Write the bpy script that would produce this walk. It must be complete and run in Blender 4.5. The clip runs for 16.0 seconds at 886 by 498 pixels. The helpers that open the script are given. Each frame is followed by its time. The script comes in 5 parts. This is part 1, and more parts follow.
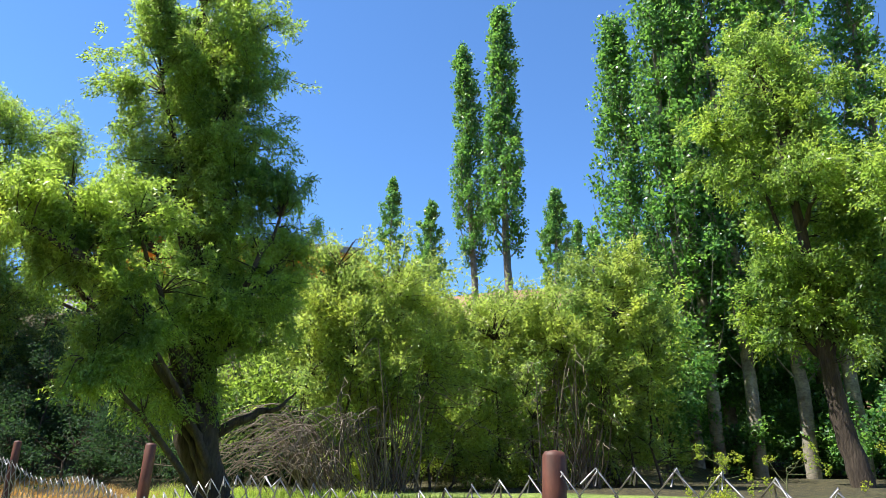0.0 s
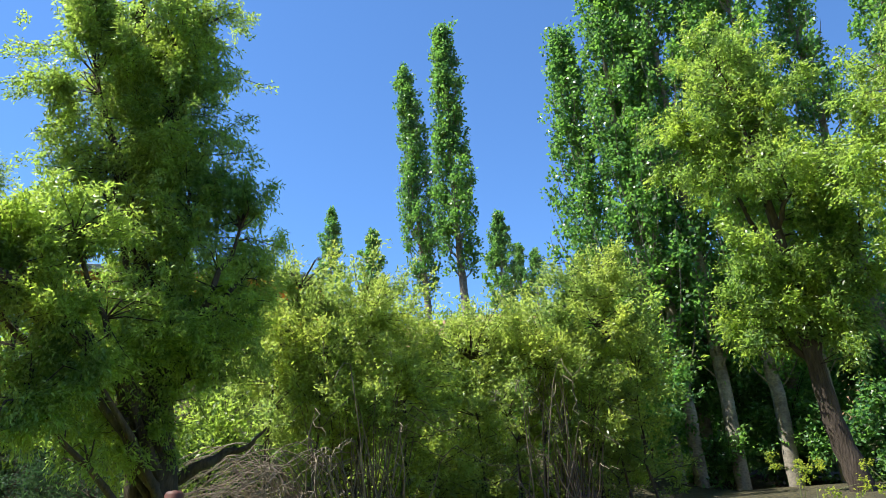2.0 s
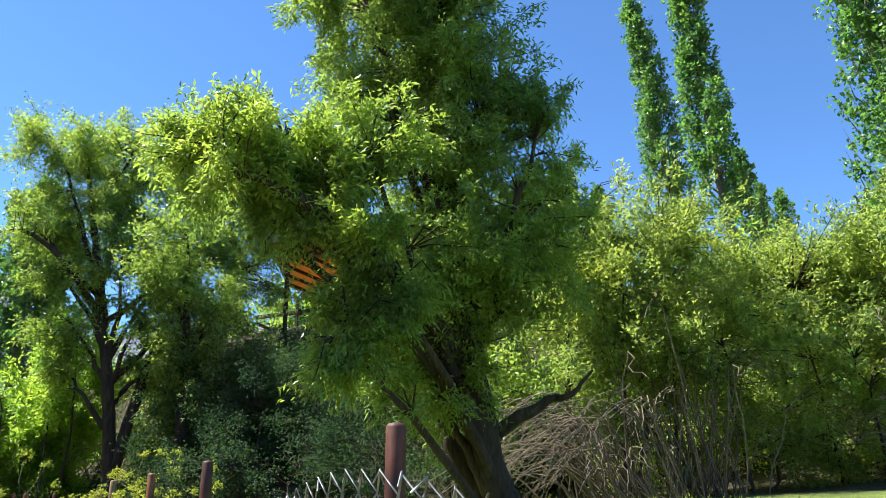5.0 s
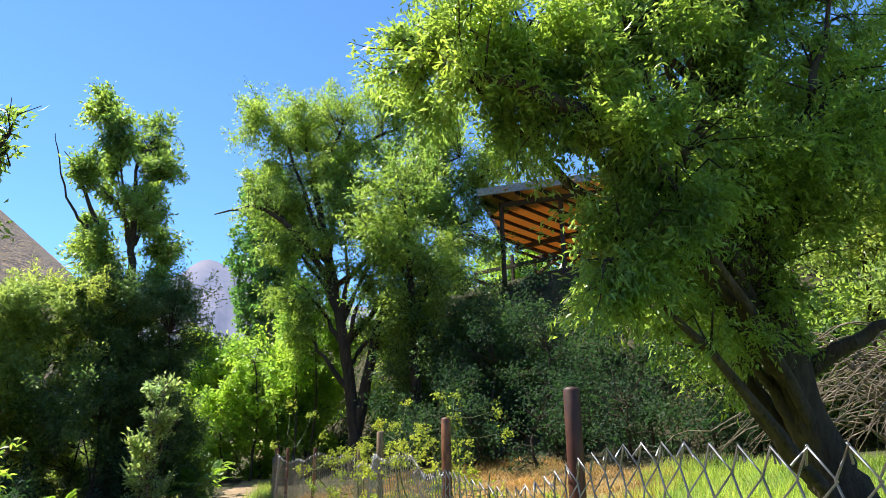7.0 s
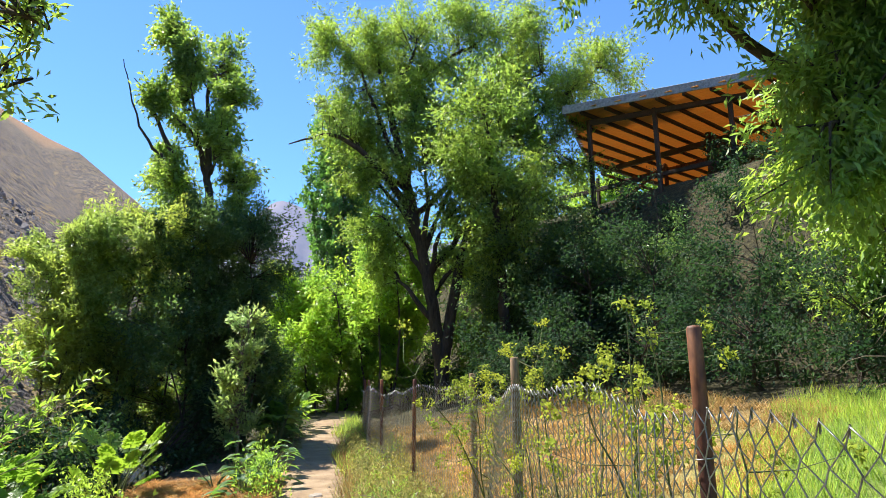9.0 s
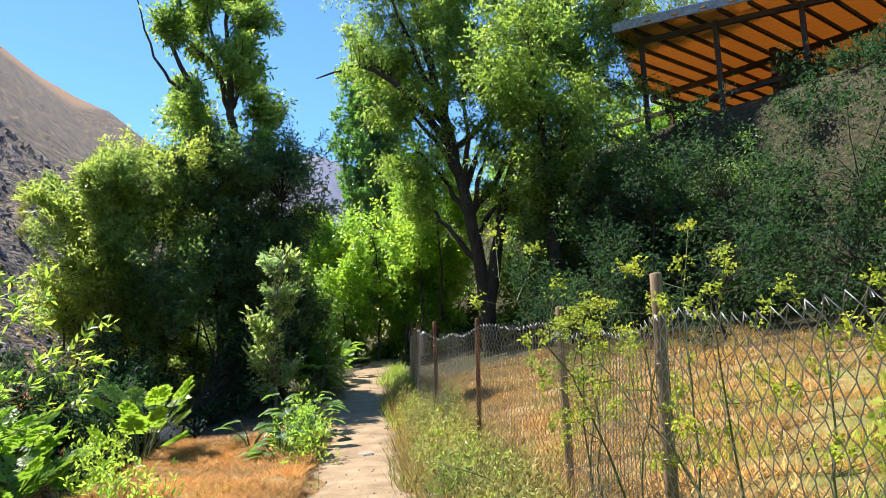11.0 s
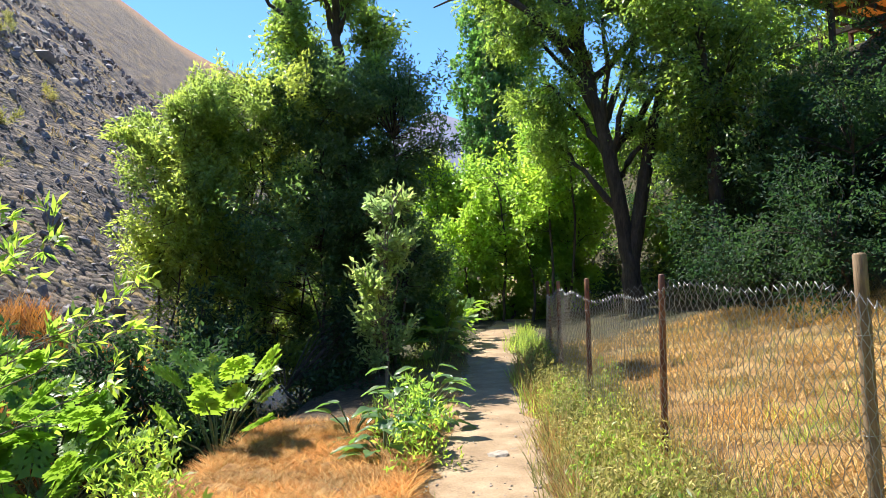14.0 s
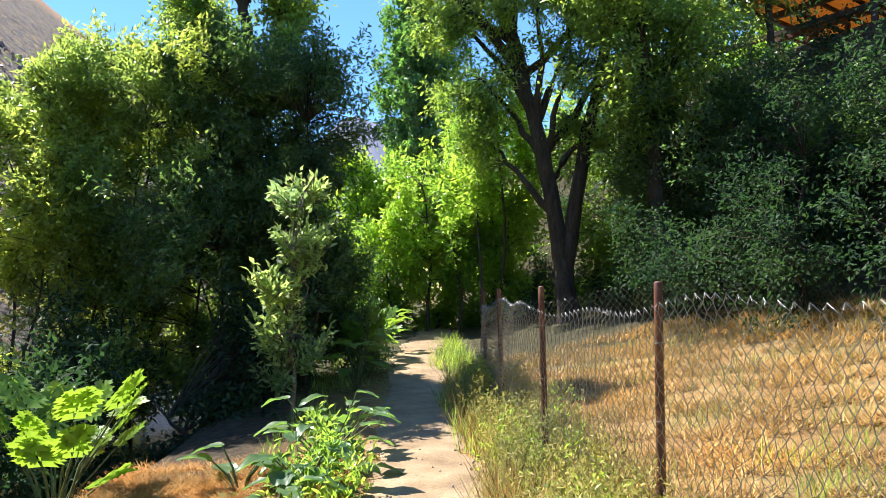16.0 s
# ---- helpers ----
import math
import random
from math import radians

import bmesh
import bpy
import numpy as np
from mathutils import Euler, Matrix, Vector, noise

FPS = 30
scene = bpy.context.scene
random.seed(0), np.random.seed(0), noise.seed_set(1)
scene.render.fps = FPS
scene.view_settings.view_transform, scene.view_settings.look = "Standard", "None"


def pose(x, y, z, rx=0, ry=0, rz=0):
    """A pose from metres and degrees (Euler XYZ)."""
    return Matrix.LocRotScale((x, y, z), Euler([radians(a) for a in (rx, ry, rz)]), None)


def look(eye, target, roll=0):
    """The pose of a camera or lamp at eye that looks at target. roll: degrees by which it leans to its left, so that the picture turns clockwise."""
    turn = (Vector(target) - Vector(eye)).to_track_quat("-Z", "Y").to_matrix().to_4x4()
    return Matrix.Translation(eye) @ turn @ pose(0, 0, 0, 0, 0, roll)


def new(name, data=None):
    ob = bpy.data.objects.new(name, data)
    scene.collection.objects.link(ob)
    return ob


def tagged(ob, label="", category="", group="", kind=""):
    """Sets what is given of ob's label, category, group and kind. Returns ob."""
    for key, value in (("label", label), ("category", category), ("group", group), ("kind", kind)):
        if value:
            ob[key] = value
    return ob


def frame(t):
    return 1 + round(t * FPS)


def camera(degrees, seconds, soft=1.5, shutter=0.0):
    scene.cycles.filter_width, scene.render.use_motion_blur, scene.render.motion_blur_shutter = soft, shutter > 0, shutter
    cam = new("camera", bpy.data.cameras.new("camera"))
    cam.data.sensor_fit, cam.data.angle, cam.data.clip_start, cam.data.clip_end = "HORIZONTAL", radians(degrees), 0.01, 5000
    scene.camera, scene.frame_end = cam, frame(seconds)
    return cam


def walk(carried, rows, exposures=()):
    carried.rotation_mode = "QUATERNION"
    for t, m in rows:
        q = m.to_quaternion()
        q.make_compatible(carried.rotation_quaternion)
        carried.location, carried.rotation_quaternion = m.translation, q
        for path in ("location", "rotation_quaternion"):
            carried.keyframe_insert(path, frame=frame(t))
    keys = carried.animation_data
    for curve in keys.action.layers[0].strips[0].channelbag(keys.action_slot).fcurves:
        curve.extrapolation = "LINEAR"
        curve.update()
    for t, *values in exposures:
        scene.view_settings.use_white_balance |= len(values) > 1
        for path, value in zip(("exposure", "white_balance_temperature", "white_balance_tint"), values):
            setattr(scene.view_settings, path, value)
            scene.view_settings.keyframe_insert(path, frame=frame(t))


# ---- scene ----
cam = camera(62.7, 16.0, soft=0.6)
PATH = [
    (0.0, (1.703, -2.988, 1.479), (2.283, -1.180, 2.106), 2.33),
    (0.5, (1.629, -2.665, 1.483), (2.309, -0.903, 2.138), 1.28),
    (1.0, (1.575, -2.289, 1.510), (2.316, -0.561, 2.191), 0.22),
    (1.5, (1.493, -1.918, 1.501), (2.248, -0.202, 2.200), -1.01),
    (2.0, (1.425, -1.549, 1.520), (2.160, 0.172, 2.227), -2.01),
    (2.5, (1.331, -1.176, 1.526), (2.006, 0.564, 2.244), -2.55),
    (3.0, (1.182, -0.797, 1.508), (1.767, 0.976, 2.224), -2.42),
    (3.2, (1.128, -0.650, 1.509), (1.680, 1.135, 2.224), -2.18),
    (3.7, (0.989, -0.271, 1.509), (1.453, 1.543, 2.211), -2.71),
    (4.2, (0.846, 0.108, 1.510), (1.211, 1.953, 2.192), -2.83),
    (4.7, (0.700, 0.482, 1.512), (0.951, 2.355, 2.169), -2.06),
    (5.3, (0.520, 0.914, 1.514), (0.614, 2.813, 2.134), -0.61),
    (5.5, (0.459, 1.049, 1.510), (0.492, 2.954, 2.118), -0.83),
    (6.0, (0.305, 1.351, 1.540), (0.189, 3.261, 2.122), -1.23),
    (6.5, (0.126, 1.632, 1.517), (-0.129, 3.534, 2.081), -1.46),
    (7.0, (-0.050, 1.917, 1.496), (-0.420, 3.806, 2.038), -1.33),
    (7.5, (-0.248, 2.216, 1.523), (-0.707, 4.093, 2.038), -1.28),
    (8.0, (-0.462, 2.506, 1.516), (-0.979, 4.379, 1.989), -1.45),
    (8.5, (-0.663, 2.805, 1.494), (-1.213, 4.681, 1.918), -1.45),
    (9.0, (-0.845, 3.117, 1.497), (-1.413, 4.998, 1.872), -1.53),
    (9.2, (-0.908, 3.246, 1.501), (-1.480, 5.129, 1.861), -1.46),
    (9.7, (-1.102, 3.588, 1.498), (-1.685, 5.474, 1.821), -1.41),
    (10.2, (-1.317, 3.944, 1.482), (-1.919, 5.829, 1.771), -1.64),
    (10.7, (-1.541, 4.309, 1.457), (-2.176, 6.188, 1.714), -2.27),
    (11.3, (-1.806, 4.757, 1.427), (-2.505, 6.617, 1.650), -3.43),
    (11.5, (-1.887, 4.908, 1.429), (-2.618, 6.757, 1.642), -3.58),
    (12.0, (-2.062, 5.293, 1.433), (-2.882, 7.107, 1.619), -3.72),
    (12.5, (-2.267, 5.670, 1.452), (-3.172, 7.447, 1.612), -3.53),
    (13.0, (-2.485, 6.024, 1.474), (-3.450, 7.769, 1.621), -3.17),
    (13.5, (-2.672, 6.368, 1.471), (-3.659, 8.102, 1.606), -2.60),
    (14.0, (-2.856, 6.722, 1.502), (-3.826, 8.466, 1.637), -2.15),
    (14.5, (-3.080, 7.061, 1.505), (-4.006, 8.829, 1.641), -1.82),
    (15.0, (-3.270, 7.410, 1.514), (-4.139, 9.206, 1.654), -1.67),
    (15.5, (-3.447, 7.789, 1.556), (-4.263, 9.609, 1.701), -1.67),
    (16.0, (-3.653, 8.146, 1.547), (-4.425, 9.986, 1.692), -1.81),
]
walk(cam, [(t, look(eye, target, roll)) for t, eye, target, roll in PATH], exposures=[(0.0, 1.0), (11.5, 1.02), (16.0, 1.24)])

# ---- light ----
SUN_YAW, SUN_EL = 76.0, 59.0
to_sun = Vector((-math.sin(radians(SUN_YAW)) * math.cos(radians(SUN_EL)), math.cos(radians(SUN_YAW)) * math.cos(radians(SUN_EL)), math.sin(radians(SUN_EL))))
world = bpy.data.worlds.new("sky")
scene.world = world
world.use_nodes = True
wn = world.node_tree
sky = wn.nodes.new("ShaderNodeTexSky")
sky.sky_type = "NISHITA"
sky.sun_disc = False
sky.sun_elevation = radians(SUN_EL)
sky.sun_rotation = radians(-SUN_YAW)
sky.altitude = 2200
sky.air_density = 1.0
sky.dust_density = 0.0
sky.ozone_density = 3.0
clear_air = wn.nodes.new("ShaderNodeMix")
clear_air.data_type, clear_air.blend_type = "RGBA", "MULTIPLY"
clear_air.inputs[0].default_value = 1.0
clear_air.inputs[7].default_value = (0.72, 1.0, 1.22, 1)
wn.links.new(sky.outputs[0], clear_air.inputs[6])
wn.links.new(clear_air.outputs[2], wn.nodes["Background"].inputs[0])
wn.nodes["Background"].inputs[1].default_value = 0.12
sun = new("sun", bpy.data.lights.new("sun", "SUN"))
sun.data.energy = 5.0
sun.data.angle = radians(0.5)
sun.data.color = (1.0, 0.95, 0.86)
sun.matrix_world = look(to_sun * 60, (0, 0, 0))


# ---- materials ----
def material(name):
    m = bpy.data.materials.new(name)
    m.use_nodes = True
    return m, m.node_tree.nodes, m.node_tree.links, m.node_tree.nodes["Principled BSDF"]


def ramp(nodes, links, source, stops):
    r = nodes.new("ShaderNodeValToRGB")
    e = r.color_ramp.elements
    e[0].position, e[0].color = stops[0][0], (*stops[0][1], 1)
    e[1].position, e[1].color = stops[-1][0], (*stops[-1][1], 1)
    for p, c in stops[1:-1]:
        k = e.new(p)
        k.color = (*c, 1)
    links.new(source, r.inputs[0])
    return r.outputs[0]


def noise_tex(nodes, links, scale, detail=4.0, coords="Object", rough=0.6, stretch=None):
    tc = nodes.new("ShaderNodeTexCoord")
    n = nodes.new("ShaderNodeTexNoise")
    n.inputs["Scale"].default_value = scale
    n.inputs["Detail"].default_value = detail
    n.inputs["Roughness"].default_value = rough
    src = tc.outputs[coords]
    if stretch:
        mp = nodes.new("ShaderNodeMapping")
        mp.inputs["Scale"].default_value = stretch
        links.new(src, mp.inputs[0])
        src = mp.outputs[0]
    links.new(src, n.inputs["Vector"])
    return n.outputs["Fac"]


def blend(nodes, links, fac, a, b, mode="MIX"):
    x = nodes.new("ShaderNodeMix")
    x.data_type, x.blend_type = "RGBA", mode
    for sock, val in ((0, fac), (6, a), (7, b)):
        if isinstance(val, (int, float)):
            x.inputs[sock].default_value = val
        elif isinstance(val, tuple):
            x.inputs[sock].default_value = (*val, 1)
        else:
            links.new(val, x.inputs[sock])
    return x.outputs[2]


def bump(nodes, links, height, strength, distance, bsdf):
    b = nodes.new("ShaderNodeBump")
    b.inputs["Strength"].default_value = strength
    b.inputs["Distance"].default_value = distance
    links.new(height, b.inputs["Height"])
    links.new(b.outputs[0], bsdf.inputs["Normal"])


def leaf_material(name, dark, light, through_colour, gloss=0.38, share=0.48):
    """Thin leaf: reflects, shines and lets light through; each leaf and each bough differs."""
    m, n, l, p = material(name)
    geo = n.new("ShaderNodeNewGeometry")
    dark, light, through_colour = (tuple(a * b for a, b in zip(q, k)) for q, k in ((dark, (0.78, 0.76, 0.95)), (light, (0.86, 0.84, 1.05)), (through_colour, (0.82, 0.94, 1.15))))
    c = ramp(n, l, geo.outputs["Random Per Island"], [(0.0, tuple(a * 0.55 for a in dark)), (0.45, dark), (0.8, light), (1.0, tuple(a * 1.35 for a in light))])
    bough = ramp(n, l, noise_tex(n, l, 0.9, 3), [(0.3, (0.6, 0.72, 0.8)), (0.7, (1.32, 1.2, 0.85))])
    c = blend(n, l, 1.0, c, bough, "MULTIPLY")
    l.new(c, p.inputs["Base Color"])
    p.inputs["Roughness"].default_value = gloss
    p.inputs["Specular IOR Level"].default_value = 0.45 if gloss < 0.6 else 0.15
    t = n.new("ShaderNodeBsdfTranslucent")
    tint = blend(n, l, 1.0, through_colour, bough, "MULTIPLY")
    l.new(tint, t.inputs[0])
    mix = n.new("ShaderNodeMixShader")
    mix.inputs[0].default_value = share
    l.new(p.outputs[0], mix.inputs[1])
    l.new(t.outputs[0], mix.inputs[2])
    l.new(mix.outputs[0], n["Material Output"].inputs[0])
    return m


def rough_material(name, stops, scale, fine=18.0, rough=0.9, depth=0.02, strength=0.6, stretch=None, metal=0.0):
    m, n, l, p = material(name)
    big = noise_tex(n, l, scale, 5, stretch=stretch)
    small = noise_tex(n, l, fine, 5, stretch=stretch)
    c = ramp(n, l, big, stops)
    grain = ramp(n, l, small, [(0.3, (0.46, 0.46, 0.46)), (0.7, (0.96, 0.96, 0.96))])
    l.new(blend(n, l, 1.0, c, grain, "MULTIPLY"), p.inputs["Base Color"])
    p.inputs["Roughness"].default_value = rough
    p.inputs["Metallic"].default_value = metal
    bump(n, l, small, strength, depth, p)
    return m


M_WILLOW = leaf_material("willow leaf", (0.097, 0.183, 0.060), (0.289, 0.439, 0.130), (0.689, 0.850, 0.120))
M_SHRUB = leaf_material("shrub leaf", (0.118, 0.206, 0.062), (0.311, 0.452, 0.133), (0.777, 0.850, 0.149))
M_POPLAR = leaf_material("poplar leaf", (0.066, 0.160, 0.066), (0.18, 0.38, 0.13), (0.42, 0.76, 0.12), gloss=0.35, share=0.36)
# Leaf colour lowered so that it holds the shade of the thickets.
M_SHADED = leaf_material("shade-darkened thicket leaf", (0.036, 0.075, 0.040), (0.07, 0.12, 0.06), (0.13, 0.26, 0.07), gloss=0.7, share=0.25)
# Middle tone for foliage in shade; the darkness is put into the leaf colour.
M_PART_SHADED = leaf_material("shade-darkened shrub leaf", (0.065, 0.125, 0.055), (0.15, 0.235, 0.09), (0.34, 0.52, 0.11), gloss=0.45, share=0.38)
M_LIME = leaf_material("bright shrub leaf", (0.112, 0.235, 0.054), (0.276, 0.470, 0.105), (0.72, 0.92, 0.10), share=0.58)
M_GREY = leaf_material("silvery leaf", (0.26, 0.37, 0.14), (0.52, 0.66, 0.24), (0.72, 0.85, 0.24), share=0.5)
M_BROAD = leaf_material("broad herb leaf", (0.10, 0.19, 0.032), (0.18, 0.33, 0.05), (0.50, 0.70, 0.06), gloss=0.42, share=0.42)
M_DOCK = leaf_material("burdock leaf", (0.075, 0.163, 0.062), (0.160, 0.275, 0.102), (0.362, 0.609, 0.087), gloss=0.38, share=0.35)
M_UMBEL = leaf_material("yellow umbel", (0.34, 0.42, 0.06), (0.52, 0.58, 0.08), (0.675, 0.675, 0.081), gloss=0.7)
M_GRASS = leaf_material("green grass", (0.22, 0.42, 0.05), (0.52, 0.80, 0.12), (0.850, 0.850, 0.152), gloss=0.6, share=0.4)
M_DRY = leaf_material("dry grass", (0.52, 0.29, 0.09), (0.78, 0.53, 0.21), (0.6, 0.38, 0.13), gloss=0.8, share=0.3)
M_WEED = leaf_material("roadside weed", (0.33, 0.31, 0.09), (0.66, 0.56, 0.2), (0.66, 0.58, 0.15), gloss=0.7, share=0.35)
M_RUSTLEAF = leaf_material("withered orange brush", (0.58, 0.24, 0.06), (0.85, 0.44, 0.14), (0.65, 0.3, 0.07), gloss=0.8, share=0.25)
M_BARK = rough_material("dark furrowed bark", [(0.3, (0.05, 0.038, 0.028)), (0.7, (0.13, 0.1, 0.075))], 3.0, 9.0, 0.95, 0.04, 1.0, stretch=(3, 3, 0.6))
M_PBARK = rough_material("pale poplar bark", [(0.3, (0.2, 0.17, 0.13)), (0.55, (0.42, 0.38, 0.31)), (0.75, (0.28, 0.25, 0.2))], 2.0, 12.0, 0.9, 0.02, 0.7, stretch=(1, 1, 1.6))
M_TWIG = rough_material("grey dead twig", [(0.3, (0.16, 0.12, 0.09)), (0.7, (0.36, 0.29, 0.22))], 2.0, 20.0, 0.85, 0.004)
M_STEM = rough_material("green herb stem", [(0.3, (0.12, 0.16, 0.05)), (0.7, (0.22, 0.24, 0.09))], 6.0, 30.0, 0.7, 0.002)
M_RUST = rough_material("rusty painted steel", [(0.35, (0.09, 0.03, 0.022)), (0.52, (0.17, 0.055, 0.03)), (0.62, (0.3, 0.12, 0.05)), (0.75, (0.08, 0.035, 0.03))], 5.0, 40.0, 0.62, 0.003, 0.5, stretch=(1, 1, 0.4))
M_POSTWOOD = rough_material("weathered fence wood", [(0.3, (0.24, 0.15, 0.08)), (0.7, (0.42, 0.3, 0.18))], 5.0, 30.0, 0.85, 0.006, 0.7, stretch=(4, 4, 0.4))
M_WIRE = rough_material("galvanised wire", [(0.3, (0.34, 0.34, 0.35)), (0.6, (0.5, 0.5, 0.5)), (0.75, (0.36, 0.25, 0.17))], 2.2, 30.0, 0.42, 0.001, 0.2, metal=0.75)
M_STEEL = rough_material("dark structural steel", [(0.3, (0.05, 0.04, 0.04)), (0.7, (0.12, 0.07, 0.05))], 3.0, 30.0, 0.6, 0.002)
M_SHEET = rough_material("grey roofing sheet", [(0.3, (0.42, 0.43, 0.44)), (0.7, (0.58, 0.58, 0.57))], 1.0, 14.0, 0.5, 0.003, 0.3, metal=0.3)
M_DARKWALL = rough_material("dark clay wall", [(0.3, (0.09, 0.05, 0.04)), (0.7, (0.17, 0.09, 0.065))], 1.2, 12.0, 0.95, 0.03)
M_PLASTER = rough_material("pale wall plaster", [(0.3, (0.5, 0.46, 0.4)), (0.7, (0.72, 0.67, 0.6))], 1.0, 14.0, 0.9, 0.01)
M_PATH = rough_material("trodden gravelly earth", [(0.3, (0.32, 0.21, 0.12)), (0.5, (0.46, 0.32, 0.19)), (0.7, (0.6, 0.44, 0.28))], 2.4, 70.0, 0.95, 0.012, 0.9)
M_PEBBLE = rough_material("pale pebble", [(0.3, (0.34, 0.29, 0.23)), (0.7, (0.58, 0.5, 0.41))], 3.0, 30.0, 0.9, 0.004)
M_ROCK = rough_material("dark slate scree", [(0.3, (0.13, 0.115, 0.125)), (0.6, (0.29, 0.25, 0.25)), (0.75, (0.46, 0.39, 0.34))], 0.9, 14.0, 0.7, 0.03, 0.8)
M_STRAW = rough_material("raked dry straw soil", [(0.35, (0.26, 0.13, 0.05)), (0.5, (0.58, 0.31, 0.11)), (0.65, (0.8, 0.5, 0.2))], 7.0, 55.0, 0.95, 0.05, 1.0)


def ground_material():
    """Green near the fence, dry orange further along, damp earth by the stream, stony hillsides."""
    m, n, l, p = material("valley ground")
    tc = n.new("ShaderNodeTexCoord")
    sep = n.new("ShaderNodeSeparateXYZ")
    l.new(tc.outputs["Object"], sep.inputs[0])
    patch = noise_tex(n, l, 0.8, 6, rough=0.7)
    fine = noise_tex(n, l, 9.0, 6)
    stones = noise_tex(n, l, 2.6, 10, rough=0.8)
    dry = ramp(n, l, patch, [(0.32, (0.33, 0.18, 0.06)), (0.45, (0.62, 0.34, 0.12)), (0.56, (0.74, 0.48, 0.19)), (0.68, (0.40, 0.38, 0.11))])
    vor = n.new("ShaderNodeTexVoronoi")
    vor.inputs["Scale"].default_value = 4.5
    vor.inputs["Randomness"].default_value = 1.0
    squash = n.new("ShaderNodeMapping")
    squash.inputs["Scale"].default_value = (1.0, 1.0, 2.2)
    squash.inputs["Rotation"].default_value = (0.3, 0.2, 0.5)
    l.new(tc.outputs["Object"], squash.inputs[0])
    l.new(squash.outputs[0], vor.inputs["Vector"])
    grey = n.new("ShaderNodeRGBToBW")
    l.new(vor.outputs["Color"], grey.inputs[0])
    shard = ramp(n, l, grey.outputs[0], [(0.2, (0.09, 0.075, 0.07)), (0.5, (0.22, 0.18, 0.15)), (0.8, (0.44, 0.35, 0.26))])
    soil = ramp(n, l, stones, [(0.38, (0.11, 0.095, 0.095)), (0.52, (0.22, 0.185, 0.17)), (0.6, (0.37, 0.28, 0.18)), (0.72, (0.5, 0.37, 0.2))])
    tufts = ramp(n, l, noise_tex(n, l, 0.5, 6, rough=0.7), [(0.55, (0, 0, 0)), (0.68, (1, 1, 1))])
    vor_big = n.new("ShaderNodeTexVoronoi")
    vor_big.inputs["Scale"].default_value = 1.3
    l.new(squash.outputs[0], vor_big.inputs["Vector"])
    grey_big = n.new("ShaderNodeRGBToBW")
    l.new(vor_big.outputs["Color"], grey_big.inputs[0])
    ledge = ramp(n, l, grey_big.outputs[0], [(0.25, (0.36, 0.35, 0.38)), (0.7, (0.95, 0.9, 0.88))])
    shard = blend(n, l, 1.0, shard, ledge, "MULTIPLY")
    hill = blend(n, l, tufts, shard, soil)
    spots = ramp(n, l, noise_tex(n, l, 1.5, 3, rough=0.5), [(0.56, (0, 0, 0)), (0.63, (1, 1, 1))])
    ochre = ramp(n, l, fine, [(0.3, (0.34, 0.24, 0.09)), (0.7, (0.55, 0.38, 0.15))])
    hill = blend(n, l, spots, hill, ochre)
    green = ramp(n, l, patch, [(0.3, (0.26, 0.42, 0.07)), (0.7, (0.48, 0.6, 0.13))])

    def place(a, b, c):
        """Signed reach along a plan direction."""
        x = n.new("ShaderNodeVectorMath")
        x.operation = "DOT_PRODUCT"
        l.new(tc.outputs["Object"], x.inputs[0])
        x.inputs[1].default_value = (a, b, 0)
        y = n.new("ShaderNodeMath")
        y.operation = "ADD"
        l.new(x.outputs["Value"], y.inputs[0])
        y.inputs[1].default_value = c
        return y.outputs[0]

    def step(src, lo, hi):
        s = n.new("ShaderNodeMapRange")
        s.interpolation_type = "SMOOTHSTEP"
        l.new(src, s.inputs[0])
        s.inputs[1].default_value, s.inputs[2].default_value = lo, hi
        return s.outputs[0]

    along = place(D2[0], D2[1], -(O2[0] * D2[0] + O2[1] * D2[1]))
    across = place(N2[0], N2[1], -(O2[0] * N2[0] + O2[1] * N2[1]))
    slant = n.new("ShaderNodeMath")
    slant.operation = "MULTIPLY_ADD"
    l.new(across, slant.inputs[0])
    slant.inputs[1].default_value = -0.9
    l.new(along, slant.inputs[2])
    c = blend(n, l, step(slant.outputs[0], 5.0, 8.5), green, dry)
    earth = ramp(n, l, fine, [(0.3, (0.09, 0.065, 0.04)), (0.7, (0.17, 0.12, 0.075))])
    c = blend(n, l, step(across, -1.0, -2.4), c, earth)
    c = blend(n, l, step(across, -7.2, -8.4), c, hill)
    litter = ramp(n, l, fine, [(0.3, (0.06, 0.05, 0.03)), (0.55, (0.11, 0.1, 0.04)), (0.75, (0.2, 0.15, 0.08))])
    c = blend(n, l, step(place(0.41 * D2[0] + 0.91 * N2[0], 0.41 * D2[1] + 0.91 * N2[1], -O2[0] * (0.41 * D2[0] + 0.91 * N2[0]) - O2[1] * (0.41 * D2[1] + 0.91 * N2[1])), 10.6, 12.4), c, litter)
    c = blend(n, l, step(along, 18.0, 22.0), c, litter)
    c = blend(n, l, step(across, -7.2, -8.4), c, hill)
    tan_soil = ramp(n, l, stones, [(0.35, (0.36, 0.2, 0.1)), (0.65, (0.5, 0.3, 0.16))])
    c = blend(n, l, step(across, -60.0, -76.0), c, tan_soil)
    c = blend(n, l, step(across, 36.0, 44.0), c, tan_soil)
    grain = ramp(n, l, fine, [(0.3, (0.48, 0.48, 0.48)), (0.7, (0.96, 0.96, 0.96))])
    l.new(blend(n, l, 1.0, c, grain, "MULTIPLY"), p.inputs["Base Color"])
    p.inputs["Roughness"].default_value = 0.95
    both = n.new("ShaderNodeMath")
    both.operation = "SUBTRACT"
    l.new(stones, both.inputs[0])
    edge_fac = n.new("ShaderNodeMath")
    edge_fac.operation = "MULTIPLY"
